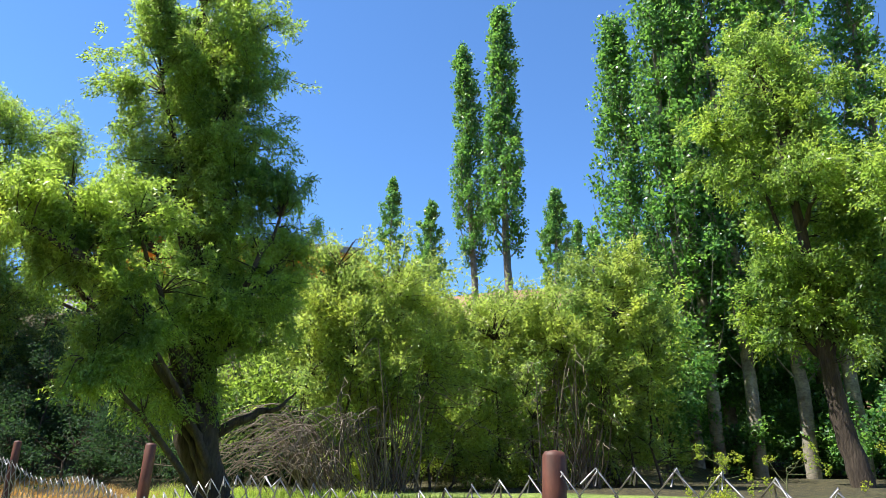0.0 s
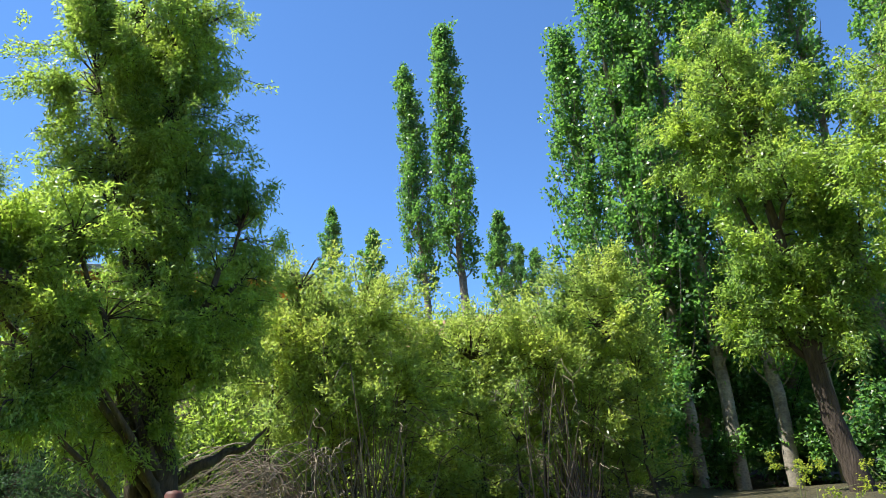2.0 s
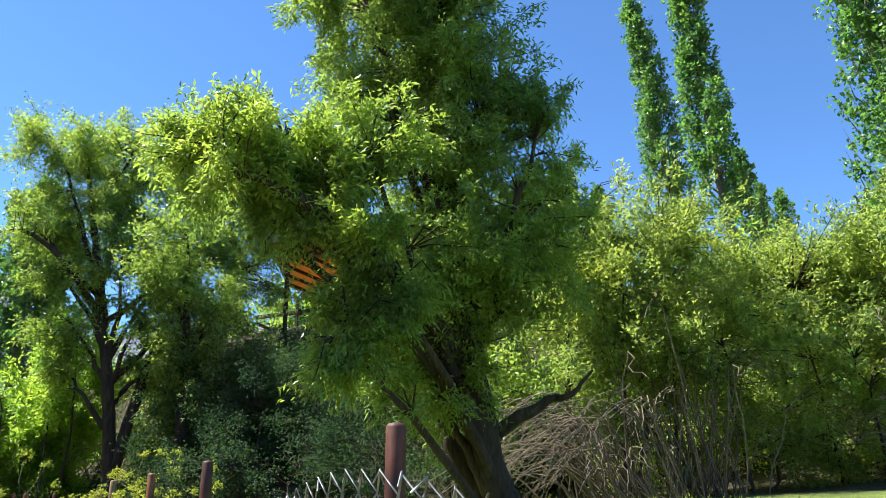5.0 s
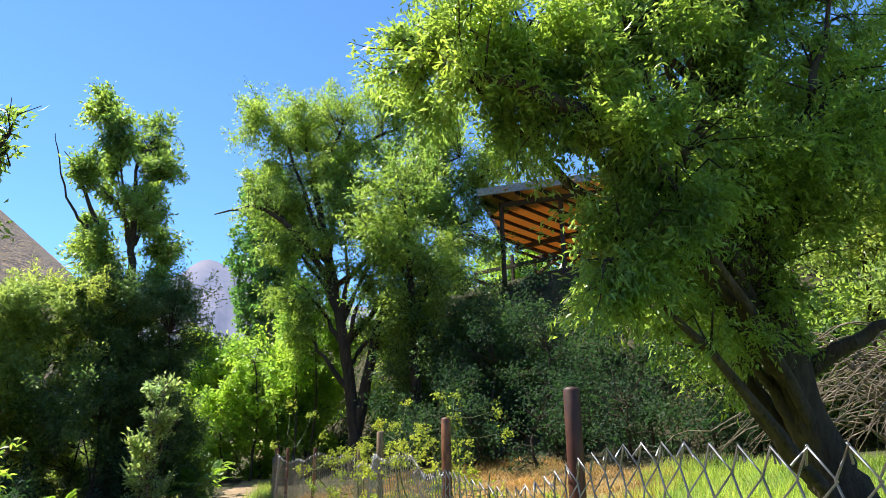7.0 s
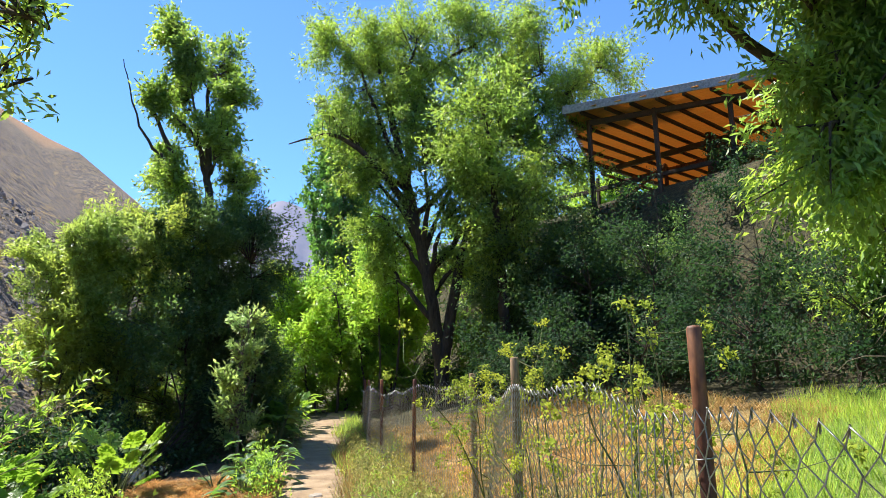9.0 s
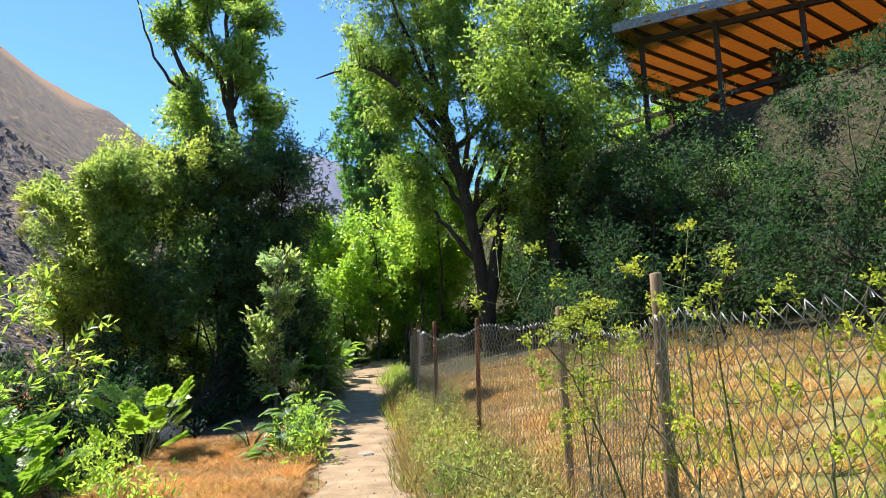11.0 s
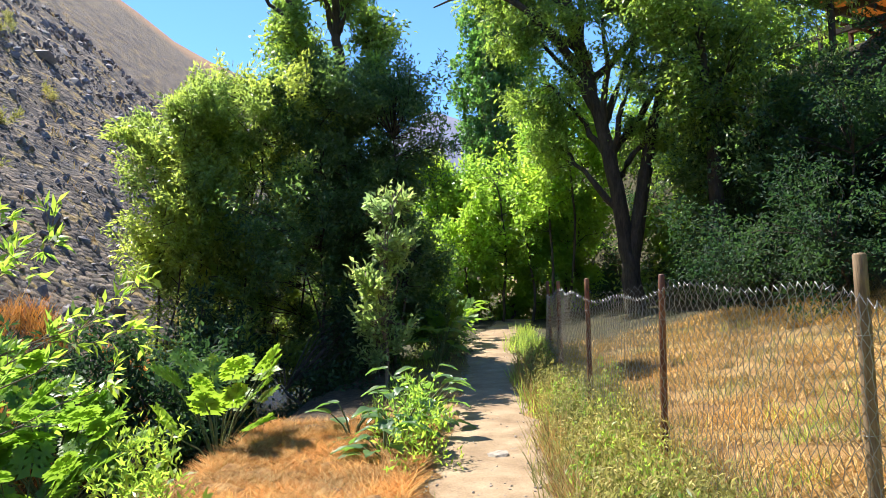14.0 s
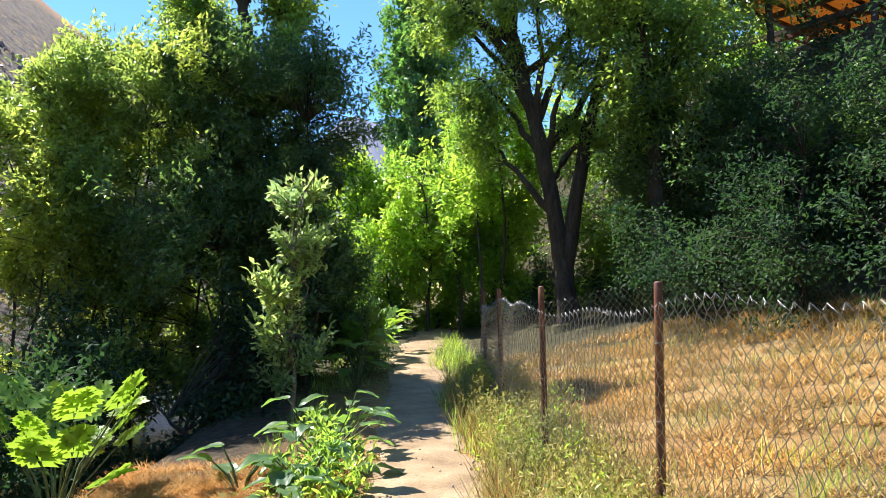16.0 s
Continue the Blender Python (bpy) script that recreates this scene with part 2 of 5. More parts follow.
    l.new(vor.outputs["Distance"], edge_fac.inputs[0])
    l.new(step(across, -7.2, -8.4), edge_fac.inputs[1])
    l.new(edge_fac.outputs[0], both.inputs[1])
    bump(n, l, both.outputs[0], 1.0, 0.16, p)
    return m


# ---- plan: s runs along the walk, n to its right ----
O2, D2, N2 = (0.46, 1.05), (-0.44, 0.898), (0.898, 0.44)


def xy(s, n):
    return O2[0] + D2[0] * s + N2[0] * n, O2[1] + D2[1] * s + N2[1] * n


def sn(x, y):
    return (x - O2[0]) * D2[0] + (y - O2[1]) * D2[1], (x - O2[0]) * N2[0] + (y - O2[1]) * N2[1]


def smooth(a, lo, hi):
    u = np.clip((a - lo) / (hi - lo), 0, 1)
    return u * u * (3 - 2 * u)


def waves(x, y):
    """Gentle unevenness made of sines."""
    return (0.5 * np.sin(x * 0.9 + 1.3) * np.cos(y * 0.8) + 0.3 * np.sin(x * 2.1 + y * 1.7) + 0.2 * np.cos(y * 3.3 - x * 1.1 + 2)) / 1.0


def height(x, y):
    x, y = np.asarray(x, float), np.asarray(y, float)
    s, n = sn(x, y)
    h = 0.045 * np.clip(s - 13.5, 0, 30) + 0.03 * np.clip(s - 43.5, 0, 400)
    h = h + 0.19 * np.clip(n - 1.3, 0, 7) + 0.06 * np.clip(n - 8.3, 0, 17)
    w = (s - 25) * 0.41 + (n - 5) * 0.91
    h = h + 6.0 * smooth(w, -0.5, 5.5) * smooth(s, 5, 18)
    h = h + 0.28 * np.clip(n - 30, 0, 130) + 0.12 * np.clip(s - 45, 0, 80) * smooth(n, 8, 30)
    ditch = -0.75 * smooth(-n, 2.9, 3.9) * (1 - smooth(-n, 5.4, 6.8))
    h = h + ditch
    m = np.clip(-n - 7.2, 0, 75)
    rug = waves(x * 0.35, y * 0.35) + 0.5 * waves(x * 1.1 + 4, y * 1.1)
    h = h + 0.92 * m + 0.1 * np.clip(-n - 82, 0, 300) + rug * 0.55 * smooth(m, 0.2, 7)
    flat = smooth(np.abs(n + 0.35), 0.4, 1.6)
    return h + 0.05 * waves(x, y) * flat


def part(name, data, mat, parent=None, label="", smooth_faces=False):
    """One mesh object from a bmesh or mesh, under its parent."""
    if isinstance(data, bmesh.types.BMesh):
        me = bpy.data.meshes.new(name)
        data.to_mesh(me)
        data.free()
    else:
        me = data
    if mat and not me.materials:
        me.materials.append(mat)
    if smooth_faces:
        me.shade_smooth()
    ob = new(name, me)
    if parent:
        ob.parent = parent
        ob.matrix_parent_inverse = Matrix.Translation(parent.location).inverted()
    if label:
        ob["label"] = label
    return ob


def thing(name, at, label, category, group="", kind=""):
    ob = new(name)
    ob.location = at
    return tagged(ob, label, category, group, kind)


def mesh_from(name, verts, faces):
    """A mesh from an array of corners and an array of faces with equal corner counts."""
    me = bpy.data.meshes.new(name)
    k = faces.shape[1]
    me.vertices.add(len(verts))
    me.vertices.foreach_set("co", np.ascontiguousarray(verts, np.float32).ravel())
    me.loops.add(faces.size)
    me.loops.foreach_set("vertex_index", np.ascontiguousarray(faces, np.int32).ravel())
    me.polygons.add(len(faces))
    me.polygons.foreach_set("loop_start", np.arange(0, faces.size, k, dtype=np.int32))
    me.polygons.foreach_set("loop_total", np.full(len(faces), k, np.int32))
    me.update()
    me.validate()
    return me


def tubes(name, lines, sides=5):
    """Round tapering rods along lines; each line is a list of (x, y, z, radius)."""
    V, F, base = [], [], 0
    ang = np.arange(sides) * 2 * np.pi / sides
    for pts in lines:
        a = np.asarray(pts, float)
        if len(a) < 2:
            continue
        p, r = a[:, :3], a[:, 3]
        t = np.gradient(p, axis=0)
        t /= np.linalg.norm(t, axis=1)[:, None] + 1e-9
        ref = np.where(np.abs(t[:, 2:3]) > 0.9, np.array([[1.0, 0, 0]]), np.array([[0, 0, 1.0]]))
        u = np.cross(t, ref)
        u /= np.linalg.norm(u, axis=1)[:, None] + 1e-9
        v = np.cross(t, u)
        ring = p[:, None] + r[:, None, None] * (np.cos(ang)[None, :, None] * u[:, None] + np.sin(ang)[None, :, None] * v[:, None])
        k = len(p)
        V.append(ring.reshape(-1, 3))
        i = np.arange(k - 1)[:, None] * sides + base
        j = np.arange(sides)[None]
        q = np.stack([i + j, i + (j + 1) % sides, i + sides + (j + 1) % sides, i + sides + j], -1)
        F.append(q.reshape(-1, 4))
        base += k * sides
    return mesh_from(name, np.concatenate(V), np.concatenate(F))


def curve(points, steps, wob, rng):
    """A smooth line through the given points, with a little wander."""
    p = np.asarray(points, float)
    u = np.linspace(0, len(p) - 1, steps)
    i = np.clip(u.astype(int), 0, len(p) - 2)
    f = (u - i)[:, None]
    a, b, c, d = p[np.maximum(i - 1, 0)], p[i], p[i + 1], p[np.minimum(i + 2, len(p) - 1)]
    out = 0.5 * (2 * b + (c - a) * f + (2 * a - 5 * b + 4 * c - d) * f ** 2 + (3 * b - a - 3 * c + d) * f ** 3)
    out[1:-1, :3] += rng.normal(0, wob, (steps - 2, 3))
    out[:, 3] = np.maximum(out[:, 3], 0.002)
    return out


def leaves(name, pos, aim, length, width, rng, fold=0.25):
    """Pointed leaves at pos along aim, each a folded lozenge."""
    k = len(pos)
    aim = aim / (np.linalg.norm(aim, axis=1)[:, None] + 1e-9)
    side = np.cross(aim, rng.normal(0, 0.6, (k, 3)) + np.array([0, 0, 0.75]))
    side /= np.linalg.norm(side, axis=1)[:, None] + 1e-9
    up = np.cross(side, aim)
    L = length * rng.uniform(0.65, 1.25, (k, 1))
    W = width * rng.uniform(0.7, 1.2, (k, 1))
    mid = pos + aim * L * 0.45
    V = np.stack([pos, mid + side * W * 0.5 + up * W * fold, pos + aim * L - up * L * 0.12, mid - side * W * 0.5 + up * W * fold], 1)
    F = np.arange(k * 4).reshape(k, 4)
    return mesh_from(name, V.reshape(-1, 3), F)


def crown_points(blobs, rng, gaps=0.12, freq=0.8):
    """Ends of sprays gathered in small clumps near the skin of rounded masses, with gaps of sky and shade between them."""
    tips, outs = [], []
    for cx, cy, cz, rx, ry, rz, count in blobs:
        m = max(3, count // 8)
        d = rng.normal(0, 1, (m * 3, 3))
        d /= np.linalg.norm(d, axis=1)[:, None]
        r = rng.uniform(0.12, 1, m * 3) ** 0.45 * rng.uniform(0.8, 1.2, m * 3)
        c = np.array([cx, cy, cz]) + d * r[:, None] * np.array([rx, ry, rz])
        mean = (rx + ry + rz) / 3
        keep = np.array([noise.noise(Vector(q) * freq) + 0.7 * noise.noise(Vector(q) * (1.7 / mean) + Vector((7, 3, 1))) > 0.02 - gaps for q in c.tolist()])
        if keep.sum() < m * 0.6:
            keep[:int(m * 0.6)] = True
        c, d = c[keep][:m], d[keep][:m]
        size = 0.2 * mean + 0.05
        k = max(1, round(count / len(c)))
        reach = d * 0.7 + np.array([0, 0, 0.55]) + rng.normal(0, 0.3, d.shape)
        reach /= np.linalg.norm(reach, axis=1)[:, None]
        e = reach[:, None] * rng.uniform(-1.3, 1.5, (len(c), k, 1)) + rng.normal(0, 0.42, (len(c), k, 3))
        p = c[:, None] + e * size * rng.uniform(0.6, 1.4, (len(c), 1, 1))
        tips.append(p.reshape(-1, 3))
        outs.append((d[:, None] * 0.6 + e * 0.8).reshape(-1, 3))
    return np.concatenate(tips), np.concatenate(outs)


def sprays(tips, outs, per, reach, droop, scatter, rng):
    """Leaf places and directions along short sprays at each tip."""
    k = len(tips)
    way = outs * 0.8 + rng.normal(0, 0.5, (k, 3)) + np.array([0, 0, 0.35 - droop])
    way /= np.linalg.norm(way, axis=1)[:, None]
    u = rng.uniform(-0.6, 0.6, (k, per, 1))
    L = reach * rng.uniform(0.6, 1.3, (k, 1, 1))
    pos = tips[:, None] + way[:, None] * u * L * 0.75 + rng.uniform(-1.3, 1.3, (k, per, 3)) * scatter
    pos[..., 2] -= droop * (u[..., 0] + 0.6) ** 2 * L[..., 0] * 0.6
    aim = way[:, None] * 0.7 + rng.normal(0, 0.6, (k, per, 3)) + np.array([0, 0, -droop])
    return pos.reshape(-1, 3), aim.reshape(-1, 3), way


def tree(name, label, category, trunk, blobs, leaf, per=24, size=(0.10, 0.026), reach=0.5, droop=0.25, scatter=0.1, bark=None, seed=1,
         limbs=(), gaps=0.12, twig_share=0.22, group="", auto=True, limb_r=0.05, freq=0.8, mult=1.0):
    """A tree or shrub: trunk, limbs to each mass of the crown, twigs and leaves."""
    rng = np.random.default_rng(seed)
    bark = bark or M_BARK
    at = trunk[0][:3] if trunk else (blobs[0][0], blobs[0][1], float(height(blobs[0][0], blobs[0][1])))
    root = thing(name, at, label, category, group)
    blobs = [(*b[:6], int(b[6] * mult)) for b in blobs]
    spine = []
    if trunk:
        line = curve(trunk, 6 * len(trunk), 0.02, rng)
        line[0, 2] -= 0.3
        spine.append(line)
        part("trunk", tubes("trunk", [line], 12), bark, root, smooth_faces=True)
    boughs = [curve(b, 14, 0.03, rng) for b in limbs]
    if auto and trunk:
        for cx, cy, cz, rx, ry, rz, count in blobs:
            out = math.hypot(cx - trunk[0][0], cy - trunk[0][1])
            low = line[line[:, 2] < cz - 0.25 * rz - 0.9 * min(out, 2.5)]
            o = low[-1] if len(low) else line[len(line) // 3]
            o = o if rng.uniform() < 0.5 or len(low) < 4 else low[int(len(low) * 0.75)]
            mid = (np.array([cx, cy, cz]) + o[:3]) / 2 + np.array([*rng.normal(0, 0.15, 2), 0.12 * rz])
            boughs.append(curve([(*o[:3], min(o[3] * 0.7, limb_r * 1.6)), (*mid, limb_r), (cx, cy, cz, limb_r * 0.45)], 10, 0.03, rng))
    for b in boughs:
        part("limb", tubes("limb", [b], 7), bark, root, smooth_faces=True)
    tips, outs = crown_points(blobs, rng, gaps, freq)
    pos, aim, way = sprays(tips, outs, per, reach, droop, scatter, rng)
    if not trunk:
        for cx, cy, cz, rx, ry, rz, count in blobs:
            fx, fy = cx + rng.normal(0, 0.3), cy + rng.normal(0, 0.3)
            g = float(height(fx, fy)) - 0.1
            if cz - g > 0.6:
                b = curve([(fx, fy, g, limb_r), ((fx + cx) / 2 + rng.normal(0, 0.15), (fy + cy) / 2, (g + cz) / 2, limb_r * 0.7), (cx, cy, cz, limb_r * 0.4)], 9, 0.03, rng)
                boughs.append(b)
                part("stem", tubes("stem", [b], 6), bark, root, smooth_faces=True)
    if boughs or spine:
        nodes = np.concatenate([b[len(b) // 4:] for b in boughs + spine])
        pick = rng.choice(len(tips), max(4, int(len(tips) * twig_share)), replace=False)
        lines = []
        for i in pick:
            dist = np.linalg.norm(nodes[:, :3] - tips[i], axis=1) + 0.4 * np.maximum(0, nodes[:, 2] - tips[i, 2])
            o = nodes[int(np.argmin(dist))]
            if dist.min() > 2.6:
                continue
            m = (o[:3] + tips[i]) / 2 + rng.normal(0, 0.08, 3) + np.array([0, 0, 0.08])
            lines.append([(*o[:3], 0.014), (*m, 0.010), (*tips[i], 0.006), (*(tips[i] + way[i] * reach * 0.5), 0.003)])
        if lines:
            tagged(part("twiggery", tubes("twiggery", lines, 3), bark, root), kind="stuff")
    part("crown", leaves("crown", pos, aim, size[0], size[1], rng), leaf, root)
    return root


# ---- ground ----
def axis(lo, hi, fine_lo, fine_hi, step):
    a = list(np.arange(fine_lo, fine_hi + 1e-6, step))
    v, g = fine_lo, step
    while v > lo:
        g *= 1.16
        v -= g
        a.insert(0, v)
    v, g = fine_hi, step
    while v < hi:
        g *= 1.16
        v += g
        a.append(v)
    return np.array(a)


def ground_sheet():
    sa, na = axis(-700, 3200, -9, 34, 0.3), axis(-1500, 1500, -16, 16, 0.3)
    S, Nn = np.meshgrid(sa, na, indexing="ij")
    X, Y = xy(S, Nn)
    Z = height(X, Y)
    V = np.stack([X, Y, Z], -1).reshape(-1, 3)
    a, b = len(sa), len(na)
    i = (np.arange(a - 1)[:, None] * b + np.arange(b - 1)[None]).ravel()
    F = np.stack([i, i + b, i + b + 1, i + 1], 1)[:, ::-1]
    ob = part("ground", mesh_from("ground", V, F), ground_material(), smooth_faces=True)
    tagged(ob, "grassy valley floor rising to stony dry hillsides", "ground", kind="structure")


def path_centre(s):
    return -0.32 - 0.1 * np.sin(s * 0.22) - 0.12 * smooth(s, 6, 12) + 1.3 * smooth(s, 22, 34) - 3.0 * smooth(s, 34, 60)


def path_strip():
    rng = np.random.default_rng(5)
    ss = np.arange(-9, 45, 0.2)
    cols = np.linspace(-1, 1, 9)
    rows = []
    for s in ss:
        wl, wr = (0.56 + 0.22 * noise.noise((s * 0.8, k, 0)) + 0.12 * noise.noise((s * 3.1, k, 1)) for k in (1.0, 7.0))
        c = path_centre(s)
        n = c + np.where(cols < 0, cols * wl, cols * wr)
        x, y = xy(s, n)
        z = height(x, y) + 0.028 * (1 - cols ** 4) - 0.012 + 0.006 * rng.normal(0, 1, 9)
        rows.append(np.stack([x, y, z], -1))
    V = np.concatenate(rows)
    a = len(ss)
    i = (np.arange(a - 1)[:, None] * 9 + np.arange(8)[None]).ravel()
    F = np.stack([i, i + 9, i + 10, i + 1], 1)[:, ::-1]
    ob = part("path", mesh_from("path", V, F), M_PATH, smooth_faces=True)
    tagged(ob, "narrow trodden earth footpath between weeds", "path", kind="structure")


ground_sheet()
path_strip()


def stream():
    m, n, l, p = material("stream water")
    p.inputs["Base Color"].default_value = (0.012, 0.016, 0.014, 1)
    p.inputs["Roughness"].default_value = 0.08
    bump(n, l, noise_tex(n, l, 9.0, 4), 0.5, 0.03, p)
    bm = bmesh.new()
    ss = np.arange(-12, 48, 1.0)
    prev = None
    for s in ss:
        z = max(0.0, 0.045 * (min(s, 43) - 13.5)) - 0.5
        row = [bm.verts.new((*xy(s, q), z)) for q in (-6.6, -3.2)]
        if prev:
            bm.faces.new((prev[0], prev[1], row[1], row[0]))
        prev = row
    tagged(part("stream", bm, m), "dark shaded stream beside the footpath", "stream", kind="structure")


stream()


def mountains():
    m, n, l, p = material("hazy far mountain")
    # Lilac base and a bluish emission put the distance haze into the mountain itself.
    c = ramp(n, l, noise_tex(n, l, 0.006, 8, rough=0.7), [(0.3, (0.085, 0.085, 0.12)), (0.5, (0.15, 0.135, 0.16)), (0.7, (0.22, 0.18, 0.18))])
    l.new(c, p.inputs["Base Color"])
    p.inputs["Roughness"].default_value = 1.0
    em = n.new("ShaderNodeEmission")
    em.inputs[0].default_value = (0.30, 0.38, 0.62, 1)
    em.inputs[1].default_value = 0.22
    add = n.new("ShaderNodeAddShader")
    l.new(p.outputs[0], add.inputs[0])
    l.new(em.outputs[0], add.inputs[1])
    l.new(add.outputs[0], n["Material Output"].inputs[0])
    az = np.radians(np.linspace(-70, 110, 361))
    rr = np.linspace(0, 1, 40)
    A, Rr = np.meshgrid(az, rr, indexing="ij")
    crest = 590 + 0 * A
    for k, (f, a, ph) in enumerate(((3, 90, 0.4), (7, 55, 1.9), (17, 28, 0.2), (41, 14, 2.2), (97, 7, 1.0))):
        crest = crest + a * np.sin(A * f + ph)
    peak = 150 * np.exp(-((np.degrees(A) - 29.5) / 3.2) ** 2) - 60 * np.exp(-((np.degrees(A) - 37) / 3.0) ** 2) - 40
    dist = 1900 + 900 * Rr
    prof = Rr ** 0.8
    Z = (crest + peak) * prof * (1 + 0.06 * np.sin(A * 130 + Rr * 9) * (1 - Rr)) - 20
    X, Y = -np.sin(A) * dist, np.cos(A) * dist
    V = np.stack([X, Y, Z], -1).reshape(-1, 3)
    a, b = A.shape
    i = (np.arange(a - 1)[:, None] * b + np.arange(b - 1)[None]).ravel()
    F = np.stack([i, i + 1, i + b + 1, i + b], 1)
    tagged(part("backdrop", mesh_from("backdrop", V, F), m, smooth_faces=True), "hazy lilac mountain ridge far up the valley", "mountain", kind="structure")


mountains()


def gz(x, y):
    return float(height(x, y))


# ---- trees ----
tree("willow_tree", "large old willow with dark leaning trunk in the meadow", "tree",
     [(2.35, 9.9, gz(2.35, 9.9), 0.29), (2.05, 9.75, 1.6, 0.21), (1.75, 9.5, 2.9, 0.19), (1.6, 9.3, 4.6, 0.17), (1.55, 9.2, 6.6, 0.15), (1.4, 9.1, 9.0, 0.06)],
     [(0.8, 9.0, 9.6, 1.1, 1.0, 1.0, 220), (0.8, 9.0, 8.6, 1.19, 1.07, 0.89, 260), (0.35, 9.0, 8.0, 0.95, 0.9, 0.9, 200), (0.6, 9.0, 7.1, 0.95, 0.9, 0.9, 200), (0.2, 9.0, 9.2, 0.8, 0.8, 0.8, 140), (1.5, 9.2, 9.0, 1.0, 1.0, 1.0, 200),
      (1.3, 9.0, 7.3, 1.22, 1.10, 1.27, 420), (1.9, 9.0, 6.1, 0.86, 0.78, 1.15, 260), (1.0, 9.0, 6.1, 1.22, 1.10, 0.85, 260),
      (2.1, 9.0, 4.3, 1.01, 0.91, 1.01, 260), (1.3, 9.0, 3.9, 1.07, 0.97, 0.81, 240), (0.7, 9.0, 3.5, 0.78, 0.70, 0.78, 120),
      (1.3, 9.0, 2.8, 0.95, 0.86, 0.52, 120), (2.6, 9.0, 5.8, 0.44, 0.39, 0.87, 60),
      (-1.1, 7.7, 5.0, 0.63, 0.56, 0.51, 160), (-0.4, 7.8, 5.1, 0.64, 0.58, 0.53, 180), (0.5, 7.8, 5.0, 0.64, 0.58, 0.53, 180),
      (-0.2, 7.8, 4.3, 0.68, 0.61, 0.45, 150), (0.6, 7.8, 3.8, 0.61, 0.55, 0.67, 180), (0.3, 7.8, 3.0, 0.43, 0.39, 0.48, 110),
      (1.9, 9.9, 4.5, 0.80, 0.72, 1.02, 200), (1.3, 10.0, 5.2, 0.98, 0.88, 1.05, 200), (2.6, 9.8, 5.0, 0.51, 0.46, 0.66, 90), (3.1, 9.7, 5.6, 0.44, 0.40, 0.44, 40)],
     M_WILLOW, per=54, size=(0.082, 0.025), reach=0.42, droop=0.35, scatter=0.06, seed=11,
     limbs=[[(1.75, 9.5, 2.9, 0.16), (0.9, 8.6, 3.7, 0.11), (0.0, 7.7, 4.3, 0.085), (-0.9, 7.4, 4.6, 0.03)],
            [(1.95, 9.7, 2.2, 0.1), (2.5, 9.5, 2.45, 0.07), (2.9, 9.4, 2.6, 0.04), (3.2, 9.3, 2.9, 0.015)],
            [(2.2, 9.85, 1.0, 0.16), (1.5, 10.0, 2.2, 0.13), (1.2, 10.0, 4.0, 0.09)]])

tree("willow_shrub", "sprawling sunlit willow thicket with bare arching stems below", "shrub",
     None,
     [(4.9, 12.7, 5.1, 1.39, 1.25, 1.14, 300), (3.9, 12.9, 5.0, 0.87, 0.79, 1.50, 200), (5.6, 12.5, 5.9, 1.42, 1.27, 0.64, 200),
      (6.4, 12.3, 4.1, 1.12, 1.01, 1.25, 220), (4.3, 12.8, 6.2, 0.51, 0.46, 0.64, 60), (5.1, 12.6, 3.6, 1.47, 1.33, 0.74, 220), (5.4, 13.2, 2.4, 1.6, 1.2, 0.9, 160), (7.2, 12.9, 2.6, 1.2, 1.1, 1.0, 160)],
     M_SHRUB, per=36, size=(0.095, 0.034), reach=0.5, droop=0.05, scatter=0.08, seed=21, limb_r=0.03, mult=1.3, gaps=0.3)
tree("willow_shrub", "broad yellow-green thicket with dark bare stems beneath", "shrub",
     None,
     [(8.1, 12.8, 4.9, 1.47, 1.32, 1.07, 320), (9.6, 12.1, 4.9, 1.45, 1.31, 1.19, 320), (10.6, 11.5, 5.5, 1.05, 0.95, 1.18, 220),
      (8.8, 12.5, 3.6, 1.69, 1.52, 1.04, 200), (10.3, 11.7, 3.6, 1.28, 1.15, 1.15, 200), (11.2, 11.1, 4.4, 0.77, 0.69, 1.40, 140), (10.6, 11.5, 6.6, 0.81, 0.73, 0.54, 100), (9.0, 13.2, 2.2, 1.8, 1.2, 0.9, 180), (11.2, 12.0, 2.4, 1.4, 1.1, 1.0, 160)],
     M_SHRUB, per=36, size=(0.095, 0.034), reach=0.5, droop=0.05, scatter=0.08, seed=22, limb_r=0.03, mult=1.3, gaps=0.3)

tree("willow_tree", "light green willow in front of the poplar grove", "tree",
     [(15.6, 9.8, gz(15.6, 9.8), 0.26), (15.4, 10.1, 4.0, 0.2), (15.2, 10.3, 8.0, 0.12), (14.9, 10.6, 12.0, 0.04)],
     [(14.8, 10.7, 12.5, 1.22, 1.10, 1.22, 260), (14.3, 11.2, 10.6, 1.20, 1.08, 1.05, 220), (15.5, 10.1, 11.1, 1.17, 1.05, 1.32, 220),
      (15.0, 10.6, 9.4, 1.59, 1.43, 1.16, 260), (15.9, 9.7, 8.9, 1.25, 1.13, 1.39, 240), (15.3, 10.3, 7.1, 1.38, 1.24, 0.96, 240),
      (14.9, 10.6, 5.8, 1.22, 1.10, 0.95, 200), (15.8, 9.8, 5.7, 1.05, 0.95, 1.19, 200), (16.3, 9.1, 7.1, 0.79, 0.71, 2.2, 160)],
     M_WILLOW, per=38, size=(0.12, 0.044), reach=0.5, droop=0.3, scatter=0.1, seed=31)
